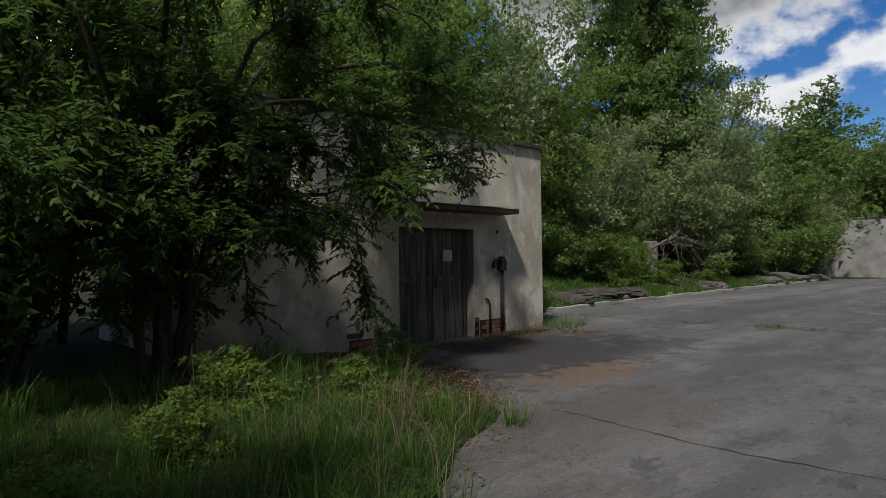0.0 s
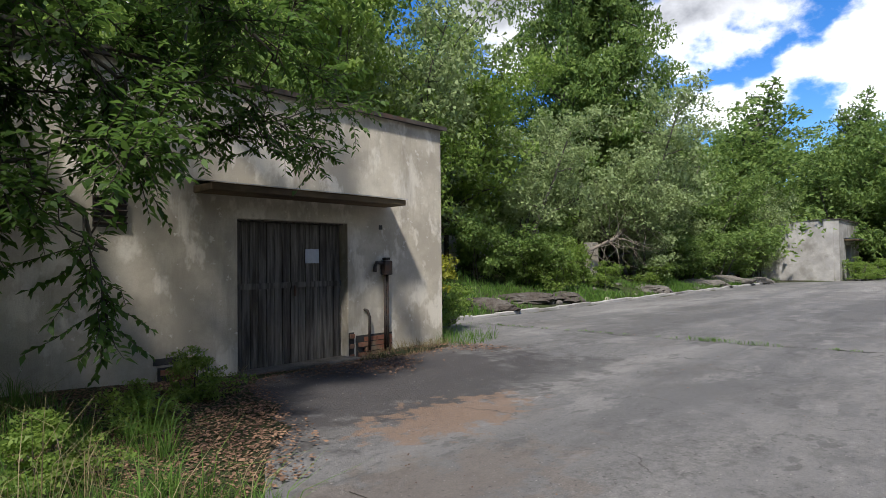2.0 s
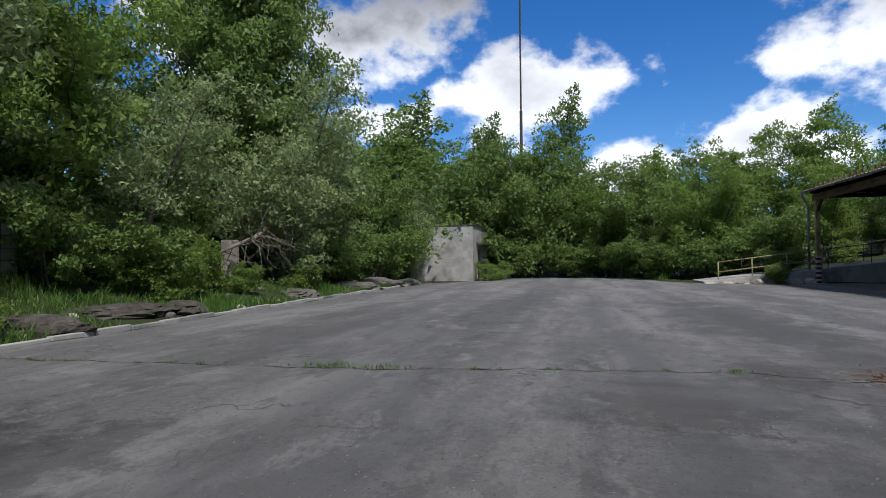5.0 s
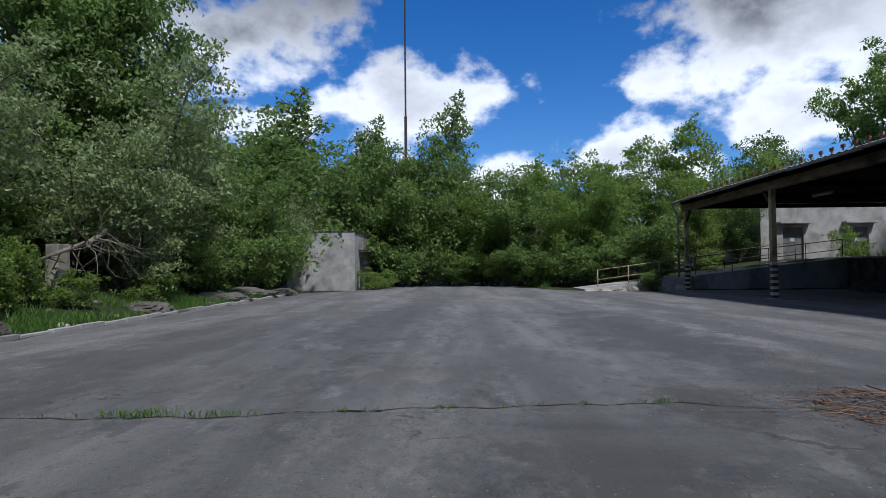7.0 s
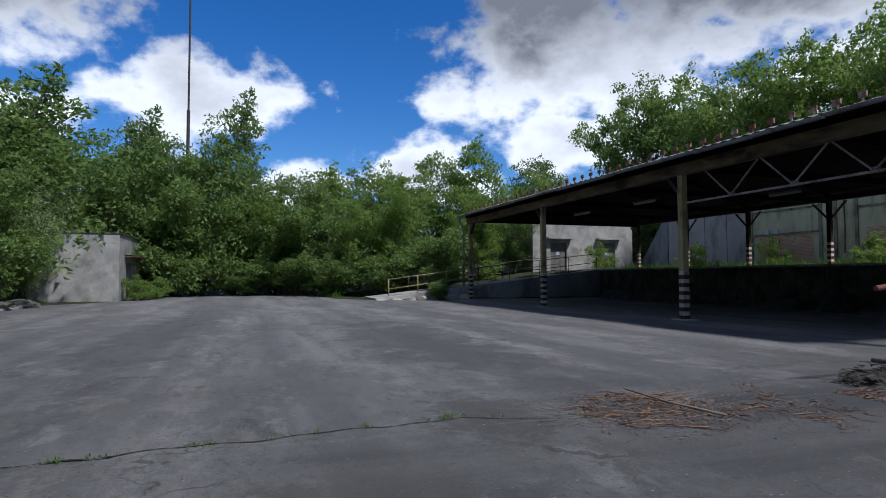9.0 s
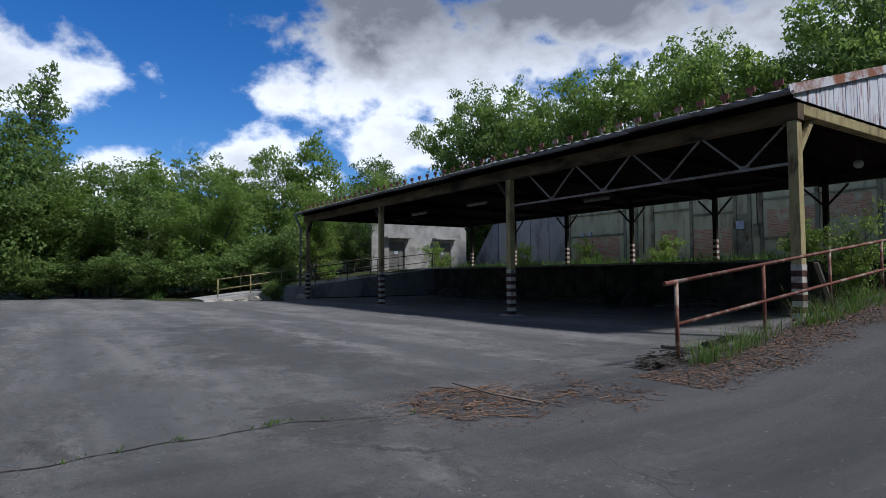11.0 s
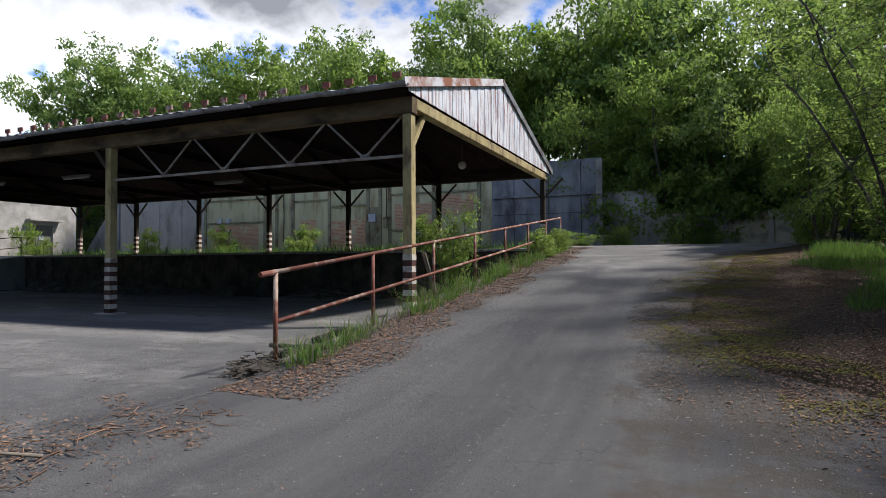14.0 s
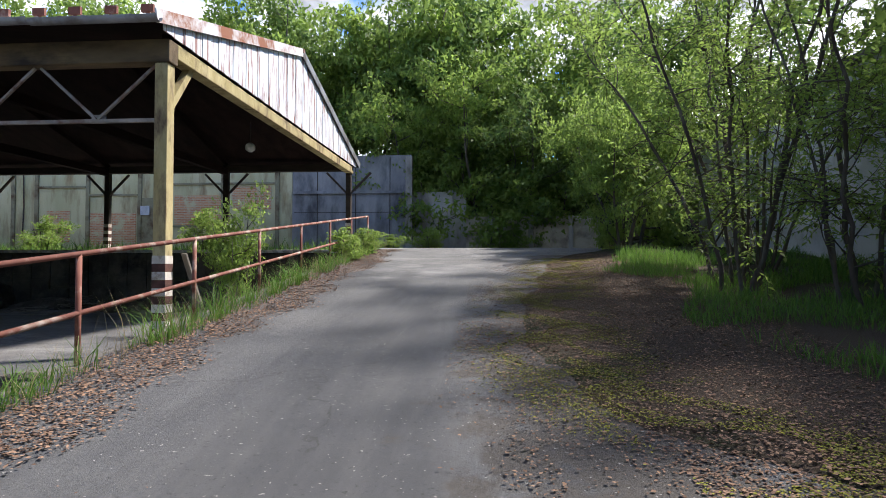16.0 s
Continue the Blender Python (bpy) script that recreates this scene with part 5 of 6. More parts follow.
def blades(rng, x, y, z, height, width, lean=0.45):
    """Tapered bent blades of grass."""
    n = len(x)
    p = np.stack([x, y, z], axis=1)
    a = rng.uniform(0, 2 * np.pi, n)
    side = np.stack([np.cos(a), np.sin(a), np.zeros(n)], axis=1)
    b = rng.uniform(0, 2 * np.pi, n)
    out = np.stack([np.cos(b), np.sin(b), np.zeros(n)], axis=1) * (rng.uniform(0.05, lean, n) * height)[:, None]
    up = np.zeros((n, 3))
    up[:, 2] = height
    w = (side.T * width).T / 2
    tip = p + out + up
    mid = p + out * 0.35 + up * 0.55
    return np.stack([p - w, mid - w * 0.8, tip, mid + w * 0.9], axis=1), p + w


def scatter(rng, n, x0, x1, y0, y1, keep):
    x, y = rng.uniform(x0, x1, n), rng.uniform(y0, y1, n)
    k = keep(x, y)
    return x[k], y[k]


def patchy(x, y, f=1.1, s=0.0):
    return np.sin(x * f + 1.7 * np.sin(y * f * 0.7 + s)) * np.sin(y * f * 1.2 + s + 1.3 * np.sin(x * f * 0.6)) > -0.35


def grass(n, box, keep, lo, hi, width, material, label, seed, lean=0.75):
    r = np.random.default_rng(seed)
    x, y = scatter(r, n, *box, keep)
    z = soil(x, y) - 0.02
    if np.ndim(z) == 0:
        return None
    swell = 0.72 + 0.28 * np.sin(x * 2.3 + 2 * np.sin(y * 1.7)) * np.sin(y * 2.9 + np.sin(x * 3.1))
    q, _ = blades(r, x, y, z, (lo + (hi - lo) * r.uniform(0, 1, len(x)) ** 1.7) * swell * 1.15, r.uniform(0.6, 1.3, len(x)) * width, lean)
    return tagged(new("grass", quads("grass", q, M[material])), label, "grass", kind="stuff")


off = lambda x, y: ~on_road(x, y)
lawn = lambda x, y: (y > yard_high(x) - 0.12 + 0.25 * np.sin(x * 7) * np.sin(x * 3.3)) & ~((y > 7.75) & (x > 2.85) & (x < 10.3)) & ~((x > 4.05 + 0.25 * np.sin(y * 3.7) - 0.25 * np.clip(y - 4.5, 0, 3) + 0.12 * np.sin(x * 41 + y * 57)) & (y > 4.0) & (patchy(x, y, 3.0, 1.0) | (x > 4.3)))
grass(80000, (-3, 6.3, 0.8, 7.8), lawn, 0.04, 0.26, 0.007, "grass", "low green meadow grass before the hut", 1, 1.2)


def tufts(n, box, keep, lo, hi, width, material, label, seed, each=26):
    """Bunches of long bent blades that spread from one foot."""
    r = np.random.default_rng(seed)
    x, y = scatter(r, n, *box, keep)
    tall = np.repeat(r.uniform(lo, hi, len(x)), each) * r.uniform(0.45, 1.1, len(x) * each)
    a = r.uniform(0, 2 * np.pi, len(tall))
    out = np.stack([np.cos(a), np.sin(a), np.zeros(len(tall))], axis=1) * (tall * r.uniform(0.1, 1.1, len(tall)))[:, None]
    p = np.stack([np.repeat(x, each), np.repeat(y, each), np.repeat(soil(x, y) - 0.02, each)], axis=1) + out * 0.12
    up = np.zeros((len(tall), 3))
    up[:, 2] = tall
    b = a + np.pi / 2 + r.normal(0, 0.5, len(tall))
    w = np.stack([np.cos(b), np.sin(b), np.zeros(len(tall))], axis=1) * (width * r.uniform(0.6, 1.2, len(tall)) / 2)[:, None]
    low, mid, tip = p, p + out * 0.3 + up * 0.62, p + out * 1.25 + up * r.uniform(0.7, 1.0, len(tall))[:, None]
    q = np.concatenate([np.stack([low - w, mid - w, mid + w, low + w], axis=1), np.stack([mid - w, tip, tip + w * 0.2, mid + w], axis=1)])
    return tagged(new("grass", quads("grass", q, M[material])), label, "grass", kind="stuff")


tufts(900, (-1.5, 6.3, 1.2, 7.6), lambda x, y: lawn(x, y) & patchy(x, y, 1.9, 0.6), 0.18, 0.58, 0.007, "grass", "bunches of long bent grass before the hut", 41)
tufts(60, (1.5, 6.2, 2.2, 7.0), lawn, 0.5, 0.85, 0.005, "dry_grass", "bunches of pale flowering grass before the hut", 42, 12)
tufts(170, (13.15, 13.62, -24, -6.3), lambda x, y: patchy(x * 0.2, y, 1.6), 0.25, 0.7, 0.010, "grass", "bunches of tall grass along the ramp edge", 43, 16)
grass(500, (1, 6.2, 2.2, 7.0), lawn, 0.4, 0.8, 0.004, "dry_grass", "tall dry grass stalks before the hut", 2)
grass(36000, (11.5, 44, 10.45, 14.5), lambda x, y: off(x, y) & patchy(x, y, 0.8), 0.12, 0.42, 0.025, "grass", "green grass on the bank behind the kerb", 3)
grass(3500, (13.05, 13.62, -24, -6.3), lambda x, y: patchy(x * 0.2, y, 1.6) & (x > 13.05 + 0.2 * np.sin(y * 2.1)), 0.12, 0.6, 0.013, "grass", "fresh grass tufts along the ramp edge", 4)
grass(1200, (13.0, 13.62, -24, -6.3), lambda x, y: x > 13.1, 0.4, 0.85, 0.006, "dry_grass", "dry grass stalks along the ramp edge", 5)
grass(46000, (-0.5, 7, -21, -8), lambda x, y: off(x, y) & (x < 6.3 + 0.5 * np.sin(y)) & patchy(x, y, 0.9), 0.1, 0.4, 0.016, "grass", "shaded grass under the trees beside the ramp", 6)
grass(2600, (9.6, 11.6, 7.2, 9.6), lambda x, y: (np.hypot((x - 10.7) * 0.9, y - 8.2) < 0.9) & ((x > 10.25) | (y < 7.75)), 0.1, 0.45, 0.012, "grass", "grass clump at the hut corner", 7)
grass(1600, (6.2, 10.2, 7.3, 7.78), lambda x, y: (x > 8.2) | (x < 6.3), 0.06, 0.28, 0.01, "dry_grass", "withered weeds at the foot of the hut wall", 8)
grass(9000, (46, 57, -5, 8), off, 0.15, 0.6, 0.03, "grass", "rough grass at the far end of the yard", 9)
grass(9000, (14, 46, -29.8, -22.4), lambda x, y: patchy(x, y, 0.7), 0.2, 0.7, 0.03, "grass", "long grass growing on the dock", 10)


def crack_line(t):
    """The long joint across the yard."""
    y = 9.8 - 12.0 * t
    x = np.interp(-y, (-9.8, -6.4, -3.6, -2.4, -1.0, 0.8, 1.4, 2.2), (13.2, 13.38, 13.34, 13.55, 13.66, 13.87, 13.72, 13.4))
    return x + 0.03 * np.sin(y * 4.9) + 0.02 * np.sin(y * 11.3), y


r = np.random.default_rng(20)
knots = r.uniform(0, 1, 46)
t = np.concatenate([r.normal(np.repeat(knots, 9), 0.0025), r.normal(0.50, 0.035, 120), r.normal(0.45, 0.015, 60), r.normal(0.88, 0.008, 50), r.uniform(0, 1, 60)])
t = t[(t > 0) & (t < 1)]
x, y = crack_line(t)
q, _ = blades(r, x + r.normal(0, 0.035, len(x)), y, np.full(len(x), 0.0), r.uniform(0.015, 0.06, len(x)) * np.where(np.abs(t - 0.48) < 0.07, 1.9, 1.0), np.full(len(x), 0.012), 1.3)
tagged(new("grass", quads("grass", q, M["grass"])), "small grass tufts in the yard's long joint", "grass", kind="stuff")


def crack(name, pts, width, seed, label):
    r = np.random.default_rng(seed)
    s = Shape()
    for i, (x, y) in enumerate(pts):
        a, b = pts[max(i - 1, 0)], pts[min(i + 1, len(pts) - 1)]
        d = np.array([b[0] - a[0], b[1] - a[1]])
        d = d / max(np.hypot(*d), 1e-6)
        w = width * r.uniform(0.15, 1.0) ** 1.5 + 0.002
        z = (float(ramp_z(y)) if x < 13.5 else 0.0) + 0.012 * math.sin(x * 0.9 + 1.3) * math.sin(y * 0.8) + 0.005
        s.v += [(x - d[1] * w, y + d[0] * w, z), (x + d[1] * w, y - d[0] * w, z)]
    s.f = [(2 * i, 2 * i + 1, 2 * i + 3, 2 * i + 2) for i in range(len(pts) - 1)]
    return solid(name, s, M["crack"], label, "crack", kind="structure")


k = Mat("crack", 0.95)
k.colour(k.mix(k.noise(9, 3), (0.018, 0.017, 0.015), (0.05, 0.042, 0.03)))
M["crack"] = k.m
tt = np.linspace(0, 1, 260)
crack("trim", list(zip(*crack_line(tt))), 0.016, 1, "dark open joint across the asphalt")
r = np.random.default_rng(8)
yy = np.linspace(3.6, -5.5, 70)
crack("trim", list(zip(4.8 + 0.06 * np.sin(yy * 2.3) + r.normal(0, 0.015, 70), yy)), 0.008, 2, "thin dark joint across the asphalt")


def litter(n, box, keep, size, material, label, seed, flat=0.15, name="leaf_litter"):
    r = np.random.default_rng(seed)
    x, y = scatter(r, n, *box, keep)
    base = np.where(on_road(x, y), land(x, y) * (x < RAMP_X - 0.1) + 0.008, soil(x, y))
    c = np.stack([x, y, base + r.uniform(0.004, 0.014, len(x))], axis=1)
    a = r.uniform(0, 2 * np.pi, len(x))
    d = np.stack([np.cos(a), np.sin(a), r.normal(0, flat, len(x))], axis=1)
    s = np.stack([-np.sin(a), np.cos(a), r.normal(0, flat, len(x))], axis=1)
    ln = (size * r.uniform(0.5, 1.3, len(x)))[:, None]
    q = np.stack([c - d * ln / 2, c + s * ln * 0.3 + [0, 0, 0.004], c + d * ln / 2, c - s * ln * 0.3], axis=1)
    return tagged(new(name, quads(name, q, M[material])), label, "litter", kind="stuff")


edge = lambda x, y: r_edge(x, y) < 0
r_edge = lambda x, y: np.abs(x - 12.95 - 0.12 * np.sin(y * 1.1)) - 0.5 + 0.12 * np.sin(y * 3.7) + np.random.default_rng(1).normal(0, 0.12, len(x))
litter(40000, (12.0, 13.62, -23, -5.4), edge, 0.04, "litter", "dry brown leaves along the ramp edge", 31)
side = lambda x, y: (x < road_left(y) + 0.75 + 0.3 * np.sin(y * 1.7) + np.random.default_rng(2).normal(0, 0.45, len(x))) & (x > road_left(y) - 3.4)
litter(80000, (3.6, 9.8, -21, -5.0), side, 0.034, "litter", "dry brown leaves under the trees beside the ramp", 32)
litter(210000, (5, 9.8, -20, -5.6), lambda x, y: (np.abs(x - road_left(y) + 0.25 + np.random.default_rng(9).normal(0, 0.22, len(x))) < 0.75) & patchy(x, y, 2.4, 1.0) & patchy(x, y, 5.0, 2.0), 0.024, "moss", "yellow-green moss on the asphalt edge", 33, name="moss")
foot = lambda x, y: (np.abs(y + 6.75) < 0.35 + np.abs(np.random.default_rng(14).normal(0, 0.35, len(x)))) & (x < 8.2)
litter(16000, (2.5, 8.6, -8.0, -5.2), foot, 0.034, "litter", "dry brown leaves over the edge of the asphalt", 39)
litter(16000, (2.5, 8.6, -8.0, -5.6), lambda x, y: foot(x, y) & patchy(x, y, 2.4, 1.0), 0.024, "moss", "yellow-green moss along the asphalt's lower edge", 40, name="moss")
litter(7000, (5.0, 10.6, 6.2, 7.78), lambda x, y: y > 6.9 + 0.35 * np.sin(x * 2.2) + np.random.default_rng(3).normal(0, 0.2, len(x)), 0.045, "litter", "dry leaves and grit before the hut", 34)
litter(16000, (3.2, 6.2, 4.0, 7.7), lambda x, y: (x > 3.5 + 0.2 * np.sin(y * 3)) & (y > yard_high(x) - 0.25 + np.random.default_rng(12).normal(0, 0.3, len(x))), 0.04, "litter", "brown dead leaves beside the grass before the hut", 38)
litter(3500, (1.2, 6.3, 1.6, 7.0), lambda x, y: np.abs(y - yard_high(x)) < 0.22 + np.random.default_rng(4).normal(0, 0.12, len(x)), 0.045, "litter", "dry leaves along the edge of the grass", 35)
litter(9000, (12, 16, -5.5, -1.5), lambda x, y: (np.hypot((x - 13.55) * 0.9, (y + 2.9) * 0.8) < 0.75 + np.random.default_rng(5).normal(0, 0.25, len(x))) | ((np.abs(y + 4.3 + 0.4 * (x - 13)) < 0.16) & (x > 12.2) & (x < 14.4)), 0.034, "litter", "heap of reddish dry leaves on the asphalt", 36)
litter(2200, (2, 34, -8, 9), lambda x, y: on_road(x, y) & (x > 1), 0.022, "litter", "scattered dry leaves on the asphalt", 37)

# ---- smaller things ----


def twig_heap(name, x, y, z, radius, count, thick, material, label, seed, height=0.05, category="twigs"):
    """A loose heap of dry twigs, too many to count."""
    r = np.random.default_rng(seed)
    s = Shape()
    for _ in range(count):
        a, d = r.uniform(0, 6.28), radius * math.sqrt(r.uniform(0, 1))
        p = Vector((x + d * math.cos(a), y + d * math.sin(a), z + 0.006 + r.uniform(0, 1) * height * (1.2 - d / radius)))
        b, ln = r.uniform(0, 6.28), r.uniform(0.12, 0.45) * radius
        q = p + Vector((math.cos(b) * ln, math.sin(b) * ln, r.normal(0, 0.012)))
        m = (p + q) / 2 + Vector(r.normal(0, 0.02, 3))
        m.z, q.z = max(m.z, z + 0.006), max(q.z, z + 0.006)
        s.tube([p, m, q], [thick, thick * 0.8, thick * 0.4], 4)
    return solid(name, s, M[material], label, category, kind="stuff")


twig_heap("twigs", 13.55, -2.9, 0.0, 0.85, 130, 0.006, "litter", "heap of dry reddish twigs on the asphalt", 51)
twig_heap("twigs", 13.1, -4.35, 0.0, 0.6, 50, 0.005, "litter", "scattered dry twigs at the foot of the ramp", 52, 0.03)
litter(900, (8.5, 9.7, -7.4, -6.0), lambda x, y: np.hypot((x - 9.1 + 0.25 * (y + 6.7)) / 0.16, (y + 6.7) / 0.4) < 1 + np.random.default_rng(13).normal(0, 0.3, len(x)), 0.035, "litter", "small patch of reddish dry leaves on the ramp", 53)
twig_heap("brushwood", 13.75, -6.35, 0.0, 0.4, 190, 0.009, "bark", "dark clump of dead brush at the railing's foot", 54, 0.32, "brush")
stick = solid("stick", Shape().tube([(13.0, -3.3, 0.03), (13.6, -3.1, 0.055), (14.2, -3.0, 0.09)], [0.014, 0.011, 0.006], 6), M["dead_wood"], "pale dry stick on the leaf heap", "stick", smooth=True)

# fallen bare tree on the bank
r = np.random.default_rng(61)
fallen = thing("fallen_tree", (26, 13.0, 1.0), "fallen bleached tree with bare broken branches on the bank", "fallen tree")
trunk = [Vector((24.2, 13.4, 1.35)), Vector((25.0, 13.4, 1.75)), Vector((25.8, 13.2, 2.05)), Vector((26.6, 12.9, 2.35)), Vector((27.4, 12.7, 2.85)), Vector((28.1, 12.6, 3.8))]
s = Shape().tube(trunk, [0.03, 0.05, 0.07, 0.085, 0.10, 0.11], 8)
part("trunk", s, M["dead_wood"], fallen, smooth=True)
for i in range(40):
    k0 = int(r.integers(1, 5))
    pts = wander(r, trunk[k0].lerp(trunk[k0 + 1], r.uniform(0, 1)), (r.normal(0, 0.9), r.normal(-0.3, 0.5), r.normal(-0.2, 0.7)), r.uniform(0.9, 2.6), 5, 0.28, -0.05)
    pts = [Vector((p.x, p.y, max(p.z, float(land(p.x, p.y)) + 0.04))) for p in pts]
    part("branch", Shape().tube(pts, [0.022, 0.018, 0.014, 0.01, 0.007, 0.004], 5), M["dead_wood"], fallen, smooth=True)
# short concrete pillar beside it
solid("pillar", Shape().box(25.9, 26.5, 13.5, 13.9, 0.5, 2.25), M["pale_concrete"], "stub of a pale concrete pillar on the bank", "pillar", bevel=0.03)
# old wall of laid sleepers behind the bushes on the bank
for (xa, xb, y0, z0, rows) in ((13.2, 18.2, 14.6, 0.9, 5), (19.0, 24.0, 15.0, 1.6, 4)):
    w = thing("retaining_wall", ((xa + xb) / 2, y0, z0), "retaining wall of weathered grey boards on the bank", "retaining wall")
    for j in range(rows):
        part("board", Shape().box(xa + 0.03 * (j % 2), xb - 0.04 * ((j + 1) % 2), y0 - 0.06 + 0.012 * (j % 2), y0 + 0.06, z0 + 0.3 * j, z0 + 0.3 * j + 0.285), M["concrete"], w, bevel=0.015)
    for i in range(4):
        x = xa + (xb - xa) * (i + 0.5) / 4
        part("stake", Shape().box(x - 0.07, x + 0.07, y0 - 0.16, y0 - 0.065, z0 - 0.4, z0 + 0.3 * rows), M["dark_wood"], w)


def rock(x, y, z, size, material, label, seed, category="stone"):
    r = np.random.default_rng(seed)
    bm = bmesh.new()
    bmesh.ops.create_icosphere(bm, subdivisions=4 if category == "rubble" else 2, radius=1.0)
    sx, sy, sz = size
    for v in bm.verts:
        n = 1 + 0.28 * noise.noise(v.co * 1.7 + Vector((seed, 0, 0)))
        if category == "rubble":
            n += 0.12 * noise.noise(v.co * 4.5) + 0.07 * noise.noise(v.co * 11.0) + 0.04 * noise.noise(v.co * 24.0)
        v.co = Vector((v.co.x * sx * n, v.co.y * sy * n, v.co.z * sz * n))
    me = bpy.data.meshes.new("rock")
    bm.to_mesh(me)
    bm.free()
    me.materials.append(M[material])
    ob = new("rubble" if category == "rubble" else "stone", me)
    ob.location, ob.rotation_euler = (x, y, z + sz * (0.25 if category == 'stone' else -0.1)), (0, 0, r.uniform(0, 6.28))
    return tagged(ob, label, category, "broken lumps on the bank")


for i in range(26):
    x, y = r.uniform(13, 40), r.uniform(10.6, 12.6)
    s0 = r.uniform(0.06, 0.2)
    rock(x, y, float(soil(x, y)), (s0 * 1.4, s0, s0 * 0.7), "pale_concrete" if i % 4 == 0 else "rubble_soil", "broken lump of concrete in the grass", i)
for i, (x, y, a, b, c) in enumerate(((15.4, 11.5, 1.3, 0.7, 0.3), (18.3, 11.8, 1.5, 0.7, 0.2), (20.3, 11.6, 1.2, 0.6, 0.22), (33.5, 11.6, 1.4, 0.7, 0.3), (37.0, 11.5, 1.5, 0.8, 0.4), (27.5, 11.6, 1.2, 0.8, 0.3), (40.5, 11.0, 1.8, 1.0, 0.35))):
    rock(x, y, float(soil(x, y)), (a, b, c), "dark_earth" if x < 22 else "rubble_soil", "low heap of dark rubble and soil", 100 + i, "rubble")

# bare bricks where the plaster has fallen off the hut
bricks = thing("brick_patch", (8.6, 7.79, 0.1), "patch of bare red bricks at the foot of the plaster", "brick patch")


def brick_course(x0, x1, z0, rows, seed):
    r = np.random.default_rng(seed)
    for j in range(rows):
        x = x0 + (0.12 if j % 2 else 0.0)
        while x < x1:
            e = min(x + 0.235, x1)
            part("brick", Shape().box(x, e, HY - 0.022 - r.uniform(0, 0.02), HY - 0.008, z0 + 0.078 * j, z0 + 0.078 * j + 0.064), M["brick"], bricks)
            x = e + 0.014


for xa, xb, zb in ((8.24, 8.98, 0.34), (8.1, 8.2, 0.4), (5.27, 5.73, 0.25)):
    part("bed", Shape().box(xa, xb, HY - 0.006, HY - 0.002, -0.05, zb), M["rubber_black"], bricks, "dark gaps of washed-out mortar")
brick_course(8.28, 8.95, 0.01, 4, 1)
brick_course(8.11, 8.19, 0.0, 5, 2)
brick_course(5.3, 5.7, 0.0, 3, 3)
solid("vent", Shape().box(5.22, 5.52, HY - 0.012, HY - 0.003, 0.28, 0.36), M["rubber_black"], "dark vent slot low in the plaster wall", "vent")
solid("vent", Shape().box(8.72, 8.79, HY - 0.012, HY - 0.003, 2.0, 2.07), M["rubber_black"], "small dark hole in the plaster wall", "vent")
grille = thing("wall_vent", (4.75, HY - 0.02, 1.9), "dark louvred vent in the plaster wall", "vent")
part("backing", Shape().box(4.58, 4.93, HY - 0.008, HY - 0.003, 1.9, 2.25), M["rubber_black"], grille)
for i in range(5):
    part("slat", Shape().beam((4.58, HY - 0.03, 1.94 + 0.07 * i), (4.93, HY - 0.03, 1.94 + 0.07 * i), 0.05, 0.008, (0, 0.6, 1)), M["iron"], grille)
solid("door_step", Shape().box(HD0 - 0.05, HD1 + 0.1, HY - 0.18, HY + 0.2, -0.1, 0.04), M["rubble_soil"], "crumbling concrete step before the plank door", "step", bevel=0.02)

# details of the back wall
panel = thing("wall_fittings", (28, WALL_Y, 2), "old frames, doors and brick fields on the green wall", "wall fittings")
wy = WALL_Y + 0.004


def field(name, xa, xb, za, zb, mat, depth=0.03, label=""):
    return part(name, Shape().box(min(xa, xb), max(xa, xb), wy, wy + depth, za, zb), M[mat], panel, label)


for xa, xb, za, zb in ((37.5, 33.8, 2.0, 3.75), (30.7, 29.5, 2.4, 3.9), (28.5, 26.2, 2.2, 3.8), (24.3, 22.0, 3.2, 4.6), (21.5, 19.6, 3.9, 5.0)):
    field("brick_field", xa, xb, za, zb, "brickwork", 0.02, "brickwork showing through flaked green paint")
for x in (38.1, 33.3, 32.4, 31.2, 28.6, 26.0, 25.2, 24.6, 21.9, 19.3):
    field("pilaster", x - 0.09, x + 0.09, 1.9, 6.0, "green_dark", 0.08)
for xa, xb, z in ((38.0, 33.4, 3.86), (38.0, 33.4, 5.3), (31.1, 28.7, 5.0), (28.5, 26.1, 4.6), (24.5, 19.4, 5.1), (24.5, 22.0, 3.1)):
    field("ledge", xa, xb, z, z + 0.09, "green_dark", 0.1)
d = field("door", 29.42, 28.68, 1.85, 4.9, "green_panel", 0.05, "tall narrow green metal door")
d = field("door", 25.9, 25.3, 1.85, 4.5, "green_dark", 0.05, "narrow dark metal door")
for x, z, w in ((36.9, 4.05, 0.14), (36.2, 4.05, 0.14), (25.7, 3.9, 0.22)):
    field("plate", x - w, x + w, z - w, z + w, "paper_white", 0.12, "small white sign plate")
field("junction_box", 24.95, 24.65, 3.3, 3.9, "green_dark", 0.2)
part("cable", Shape().tube([(24.8, wy + 0.05, 3.9), (24.8, wy + 0.05, 6.0)], 0.03, 6), M["iron"], panel)
part("cable", Shape().tube([(31.9, wy + 0.05, 2.6), (31.85, wy + 0.05, 4.2), (31.9, wy + 0.05, 5.9)], 0.03, 6), M["iron"], panel)
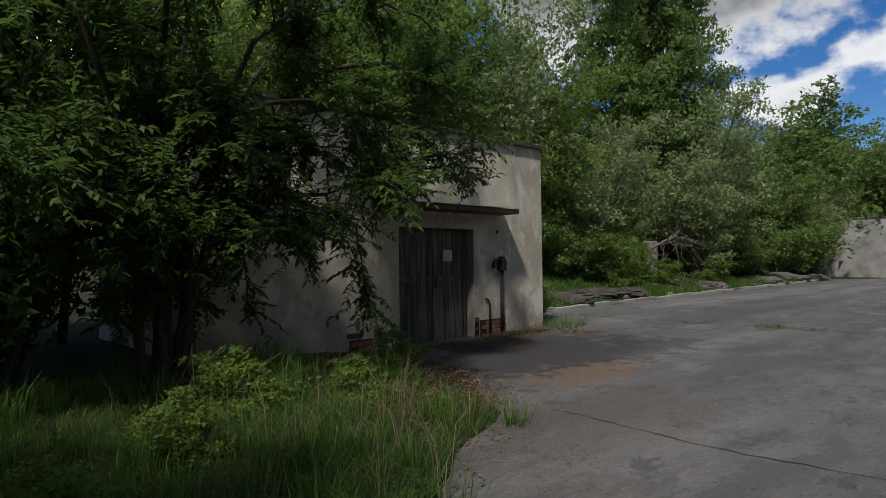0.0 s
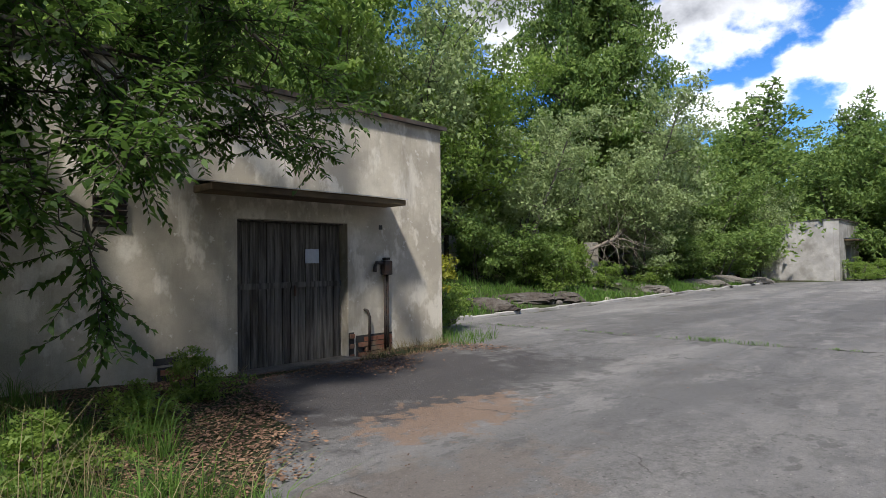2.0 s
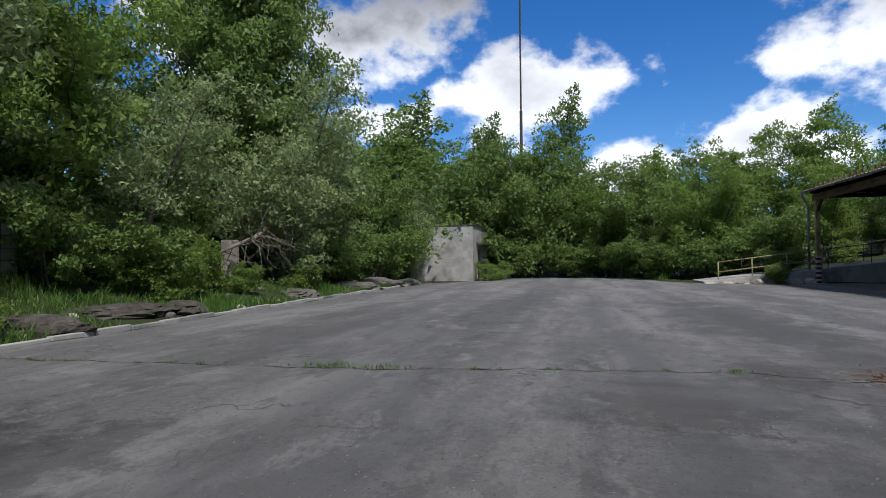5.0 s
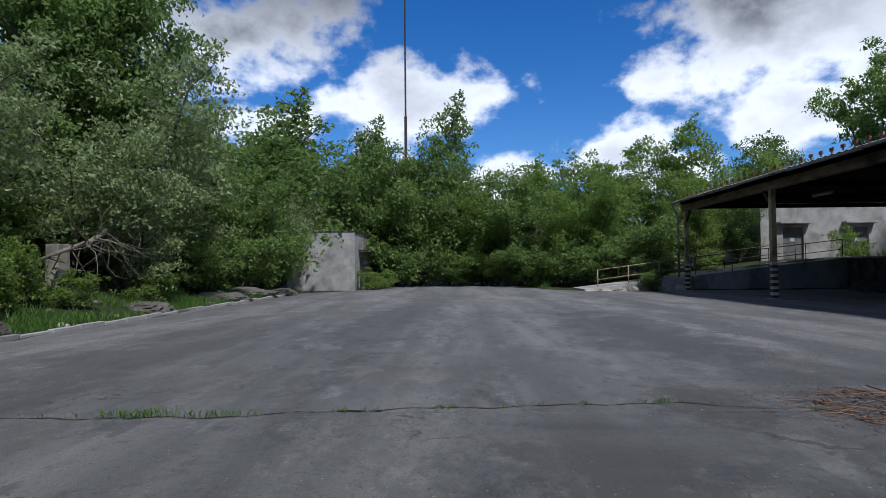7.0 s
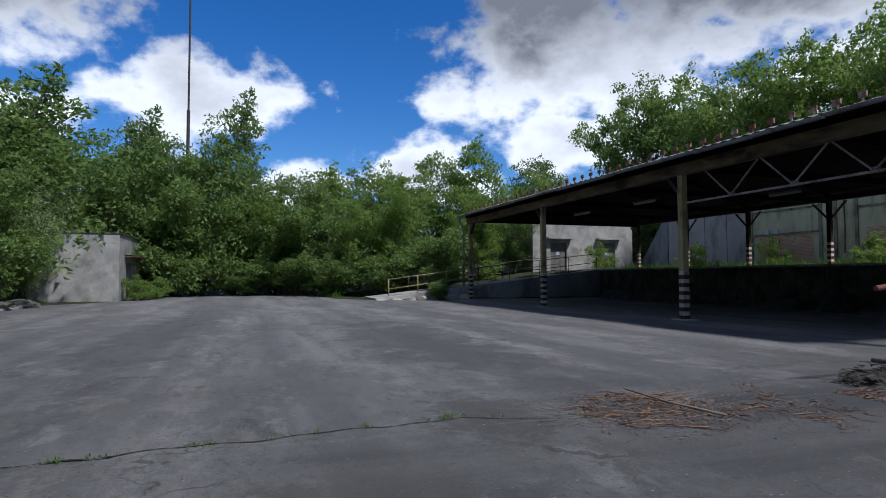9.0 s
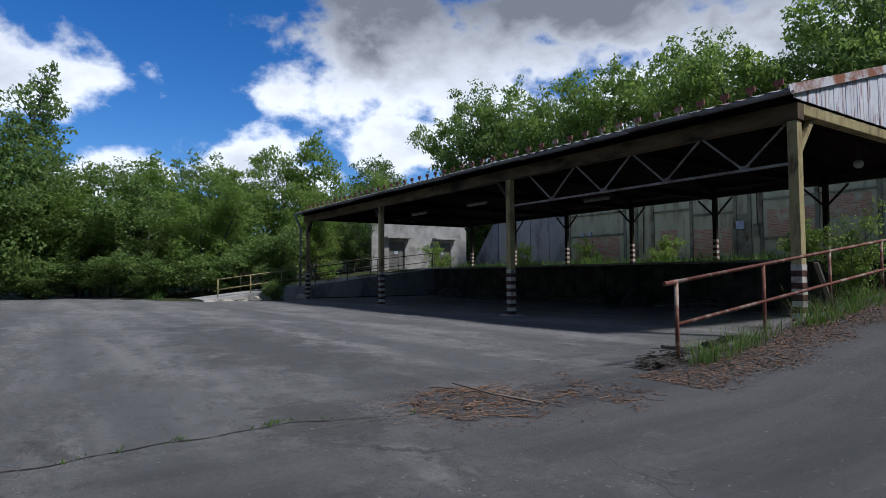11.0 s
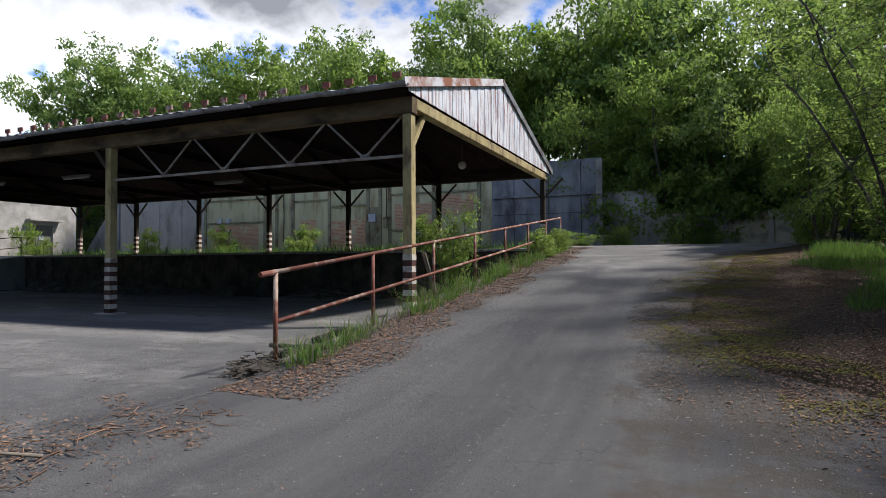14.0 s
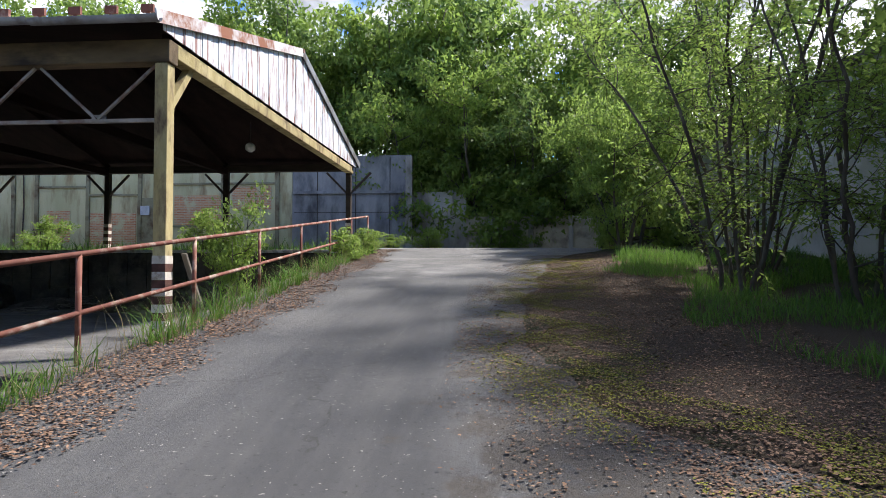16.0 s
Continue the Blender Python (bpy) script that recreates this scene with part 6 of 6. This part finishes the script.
# blue-grey wall: ledge, joints, corner post
field("ledge", 18.5, 13.1, 4.62, 4.74, "blue_concrete", 0.14)
for x in (17.4, 15.6, 14.0):
    field("joint", x - 0.02, x + 0.02, 1.9, 6.3, "rubber_black", 0.008)
for z in (3.75,):
    field("joint", 18.5, 13.1, z, z + 0.025, "rubber_black", 0.008)
field("corner_post", 13.25, 12.95, 1.8, 6.3, "concrete", 0.2)
for x in (44.2, 42.2, 40.2):
    field("joint", x - 0.02, x + 0.02, 1.9, 6.2, "stone", 0.008)
# leaning handrail frame on the dock
fr = thing("ladder", (35.4, -29.0, DOCK_Z), "bent dark iron frame leaning on the dock", "ladder")
for dx in (0.0, 0.45):
    part("stile", Shape().tube([(35.2 + dx, -28.6, DOCK_Z - 0.05), (35.6 + dx, -29.5, 3.5)], 0.03, 6), M["iron"], fr)
for i in range(4):
    f = (i + 0.6) / 4.5
    part("rung", Shape().tube([(35.2 + 0.4 * f, -28.6 - 0.9 * f, DOCK_Z + 1.65 * f), (35.65 + 0.4 * f, -28.6 - 0.9 * f, DOCK_Z + 1.65 * f)], 0.022, 6), M["iron"], fr)
# sloping wing wall at the end of the concrete wall
v = [(46.004, WALL_Y - 0.3, 1.5), (50.0, WALL_Y - 0.3, 1.5), (46.004, WALL_Y - 0.3, 6.2), (46.004, WALL_Y + 0.1, 1.5), (50.0, WALL_Y + 0.1, 1.5), (46.004, WALL_Y + 0.1, 6.2)]
solid("wall_wing", Shape().add(v, [(0, 1, 2), (5, 4, 3), (0, 3, 4, 1), (1, 4, 5, 2), (2, 5, 3, 0)]), M["blue_concrete"], "sloping blue-grey concrete wing wall", "wall", kind="structure")
# low wall: panels with stained joints
for x in (11.2, 9.4, 7.6, 5.8):
    solid("wall_pier", Shape().box(x - 0.1, x + 0.1, WALL_Y - 0.096, WALL_Y + 0.02, 1.7, 4.75 if x > 10.5 else 3.6), M["concrete"], "grey concrete pier of the low wall", "pier", kind="structure", bevel=0.015)
# plain grey building among the trees beside the ramp
side_b = thing("building", (0.0, -22, 1.5), "plain pale grey building behind the trees", "building")
part("wall", Shape().box(-6, 0.6, -29, -15, 0.5, 6.2), M["pale_grey"], side_b, bevel=0.02)
part("roof", Shape().box(-6.2, 0.8, -29.2, -14.8, 6.204, 6.4), M["roof_felt"], side_b, bevel=0.02)
# rubble stones of the dock front
r = np.random.default_rng(71)
dock = bpy.data.objects["wall_dock"]
x = RAMP_X + 0.2
while x < 41.8:
    zc = 0.0
    while zc < 1.6:
        w, hgt = r.uniform(0.35, 0.75), r.uniform(0.2, 0.38)
        hgt = min(hgt, 1.72 - zc)
        st = new("stone", Shape().box(x, x + 0.62, DOCK_Y + 0.002, DOCK_Y + r.uniform(0.02, 0.07), zc + 0.015, zc + hgt - 0.015).mesh("stone", M["stone"]))
        st.parent = dock
        zc += hgt
    x += 0.65
# concrete slab lying at the ramp's foot, inside the railing
solid("slab", Shape().box(13.85, 15.2, -10.2, -8.3, -0.05, 0.07), M["rubble_soil"], "cracked concrete slab beside the ramp wall", "slab", bevel=0.03)
plank = solid("plank", Shape().beam((13.95, -12.6, 0.02), (14.2, -12.1, 1.55), 0.12, 0.03), M["dead_wood"], "grey plank leaning on the striped post", "plank")
# weathered sag of the far ramp's broken front
for i in range(7):
    y = -6.5 - 0.85 * i
    rock(41.85 + 0.1 * math.sin(i * 2.2), y, 0.0, (0.2, 0.42, 0.12 + 0.04 * i), "pale_concrete", "broken concrete lump along the far ramp", 200 + i, "rubble")
# faded warning stripes along the dock's lip
lip = bpy.data.objects["dock_edge"]
lip_mesh = [Shape().add([(0, 0.061, -0.095), (0.16, 0.061, -0.095), (0.24, 0.061, -0.004), (0.08, 0.061, -0.004), (0, 0.066, -0.095), (0.16, 0.066, -0.095), (0.24, 0.066, -0.004), (0.08, 0.066, -0.004)],
                        [(3, 2, 1, 0), (4, 5, 6, 7), (0, 1, 5, 4), (1, 2, 6, 5), (2, 3, 7, 6), (3, 0, 4, 7)]).mesh("stripe", M["stripe_white"])]
for i in range(88):
    st = new("stripe", lip_mesh[0])
    st.parent = lip
    st.location = (RAMP_X + 0.3 + 0.32 * i, DOCK_Y, DOCK_Z)
# crumbling earth at the railing's foot
rock(13.72, -6.4, 0.0, (0.42, 0.34, 0.2), "dark_earth", "dark clod of earth and roots at the railing's foot", 301, "rubble")
rock(13.75, -7.3, 0.05, (0.25, 0.6, 0.2), "dark_earth", "dark crumbling earth below the railing", 302, "rubble")
rock(13.78, -8.5, 0.08, (0.22, 0.7, 0.26), "dark_earth", "dark crumbling earth below the railing", 303, "rubble")
# earth and debris heaped against the dock
for i in range(11):
    x = 15.5 + 2.4 * i
    rock(x, DOCK_Y + 0.5, 0.0, (1.5, 0.75 + 0.2 * math.sin(i * 2.7), 0.55 + 0.3 * math.sin(i * 1.9)), "dark_earth", "heap of dark earth and debris against the dock", 400 + i, "rubble")
twig_heap("brushwood", 16.5, -19.3, 0.0, 1.6, 120, 0.012, "dead_wood", "loose dead branches on the ground by the dock", 55, 0.4, "brush")
twig_heap("brushwood", 21.5, -19.6, 0.0, 1.6, 90, 0.012, "dead_wood", "loose dead branches on the ground by the dock", 56, 0.4, "brush")
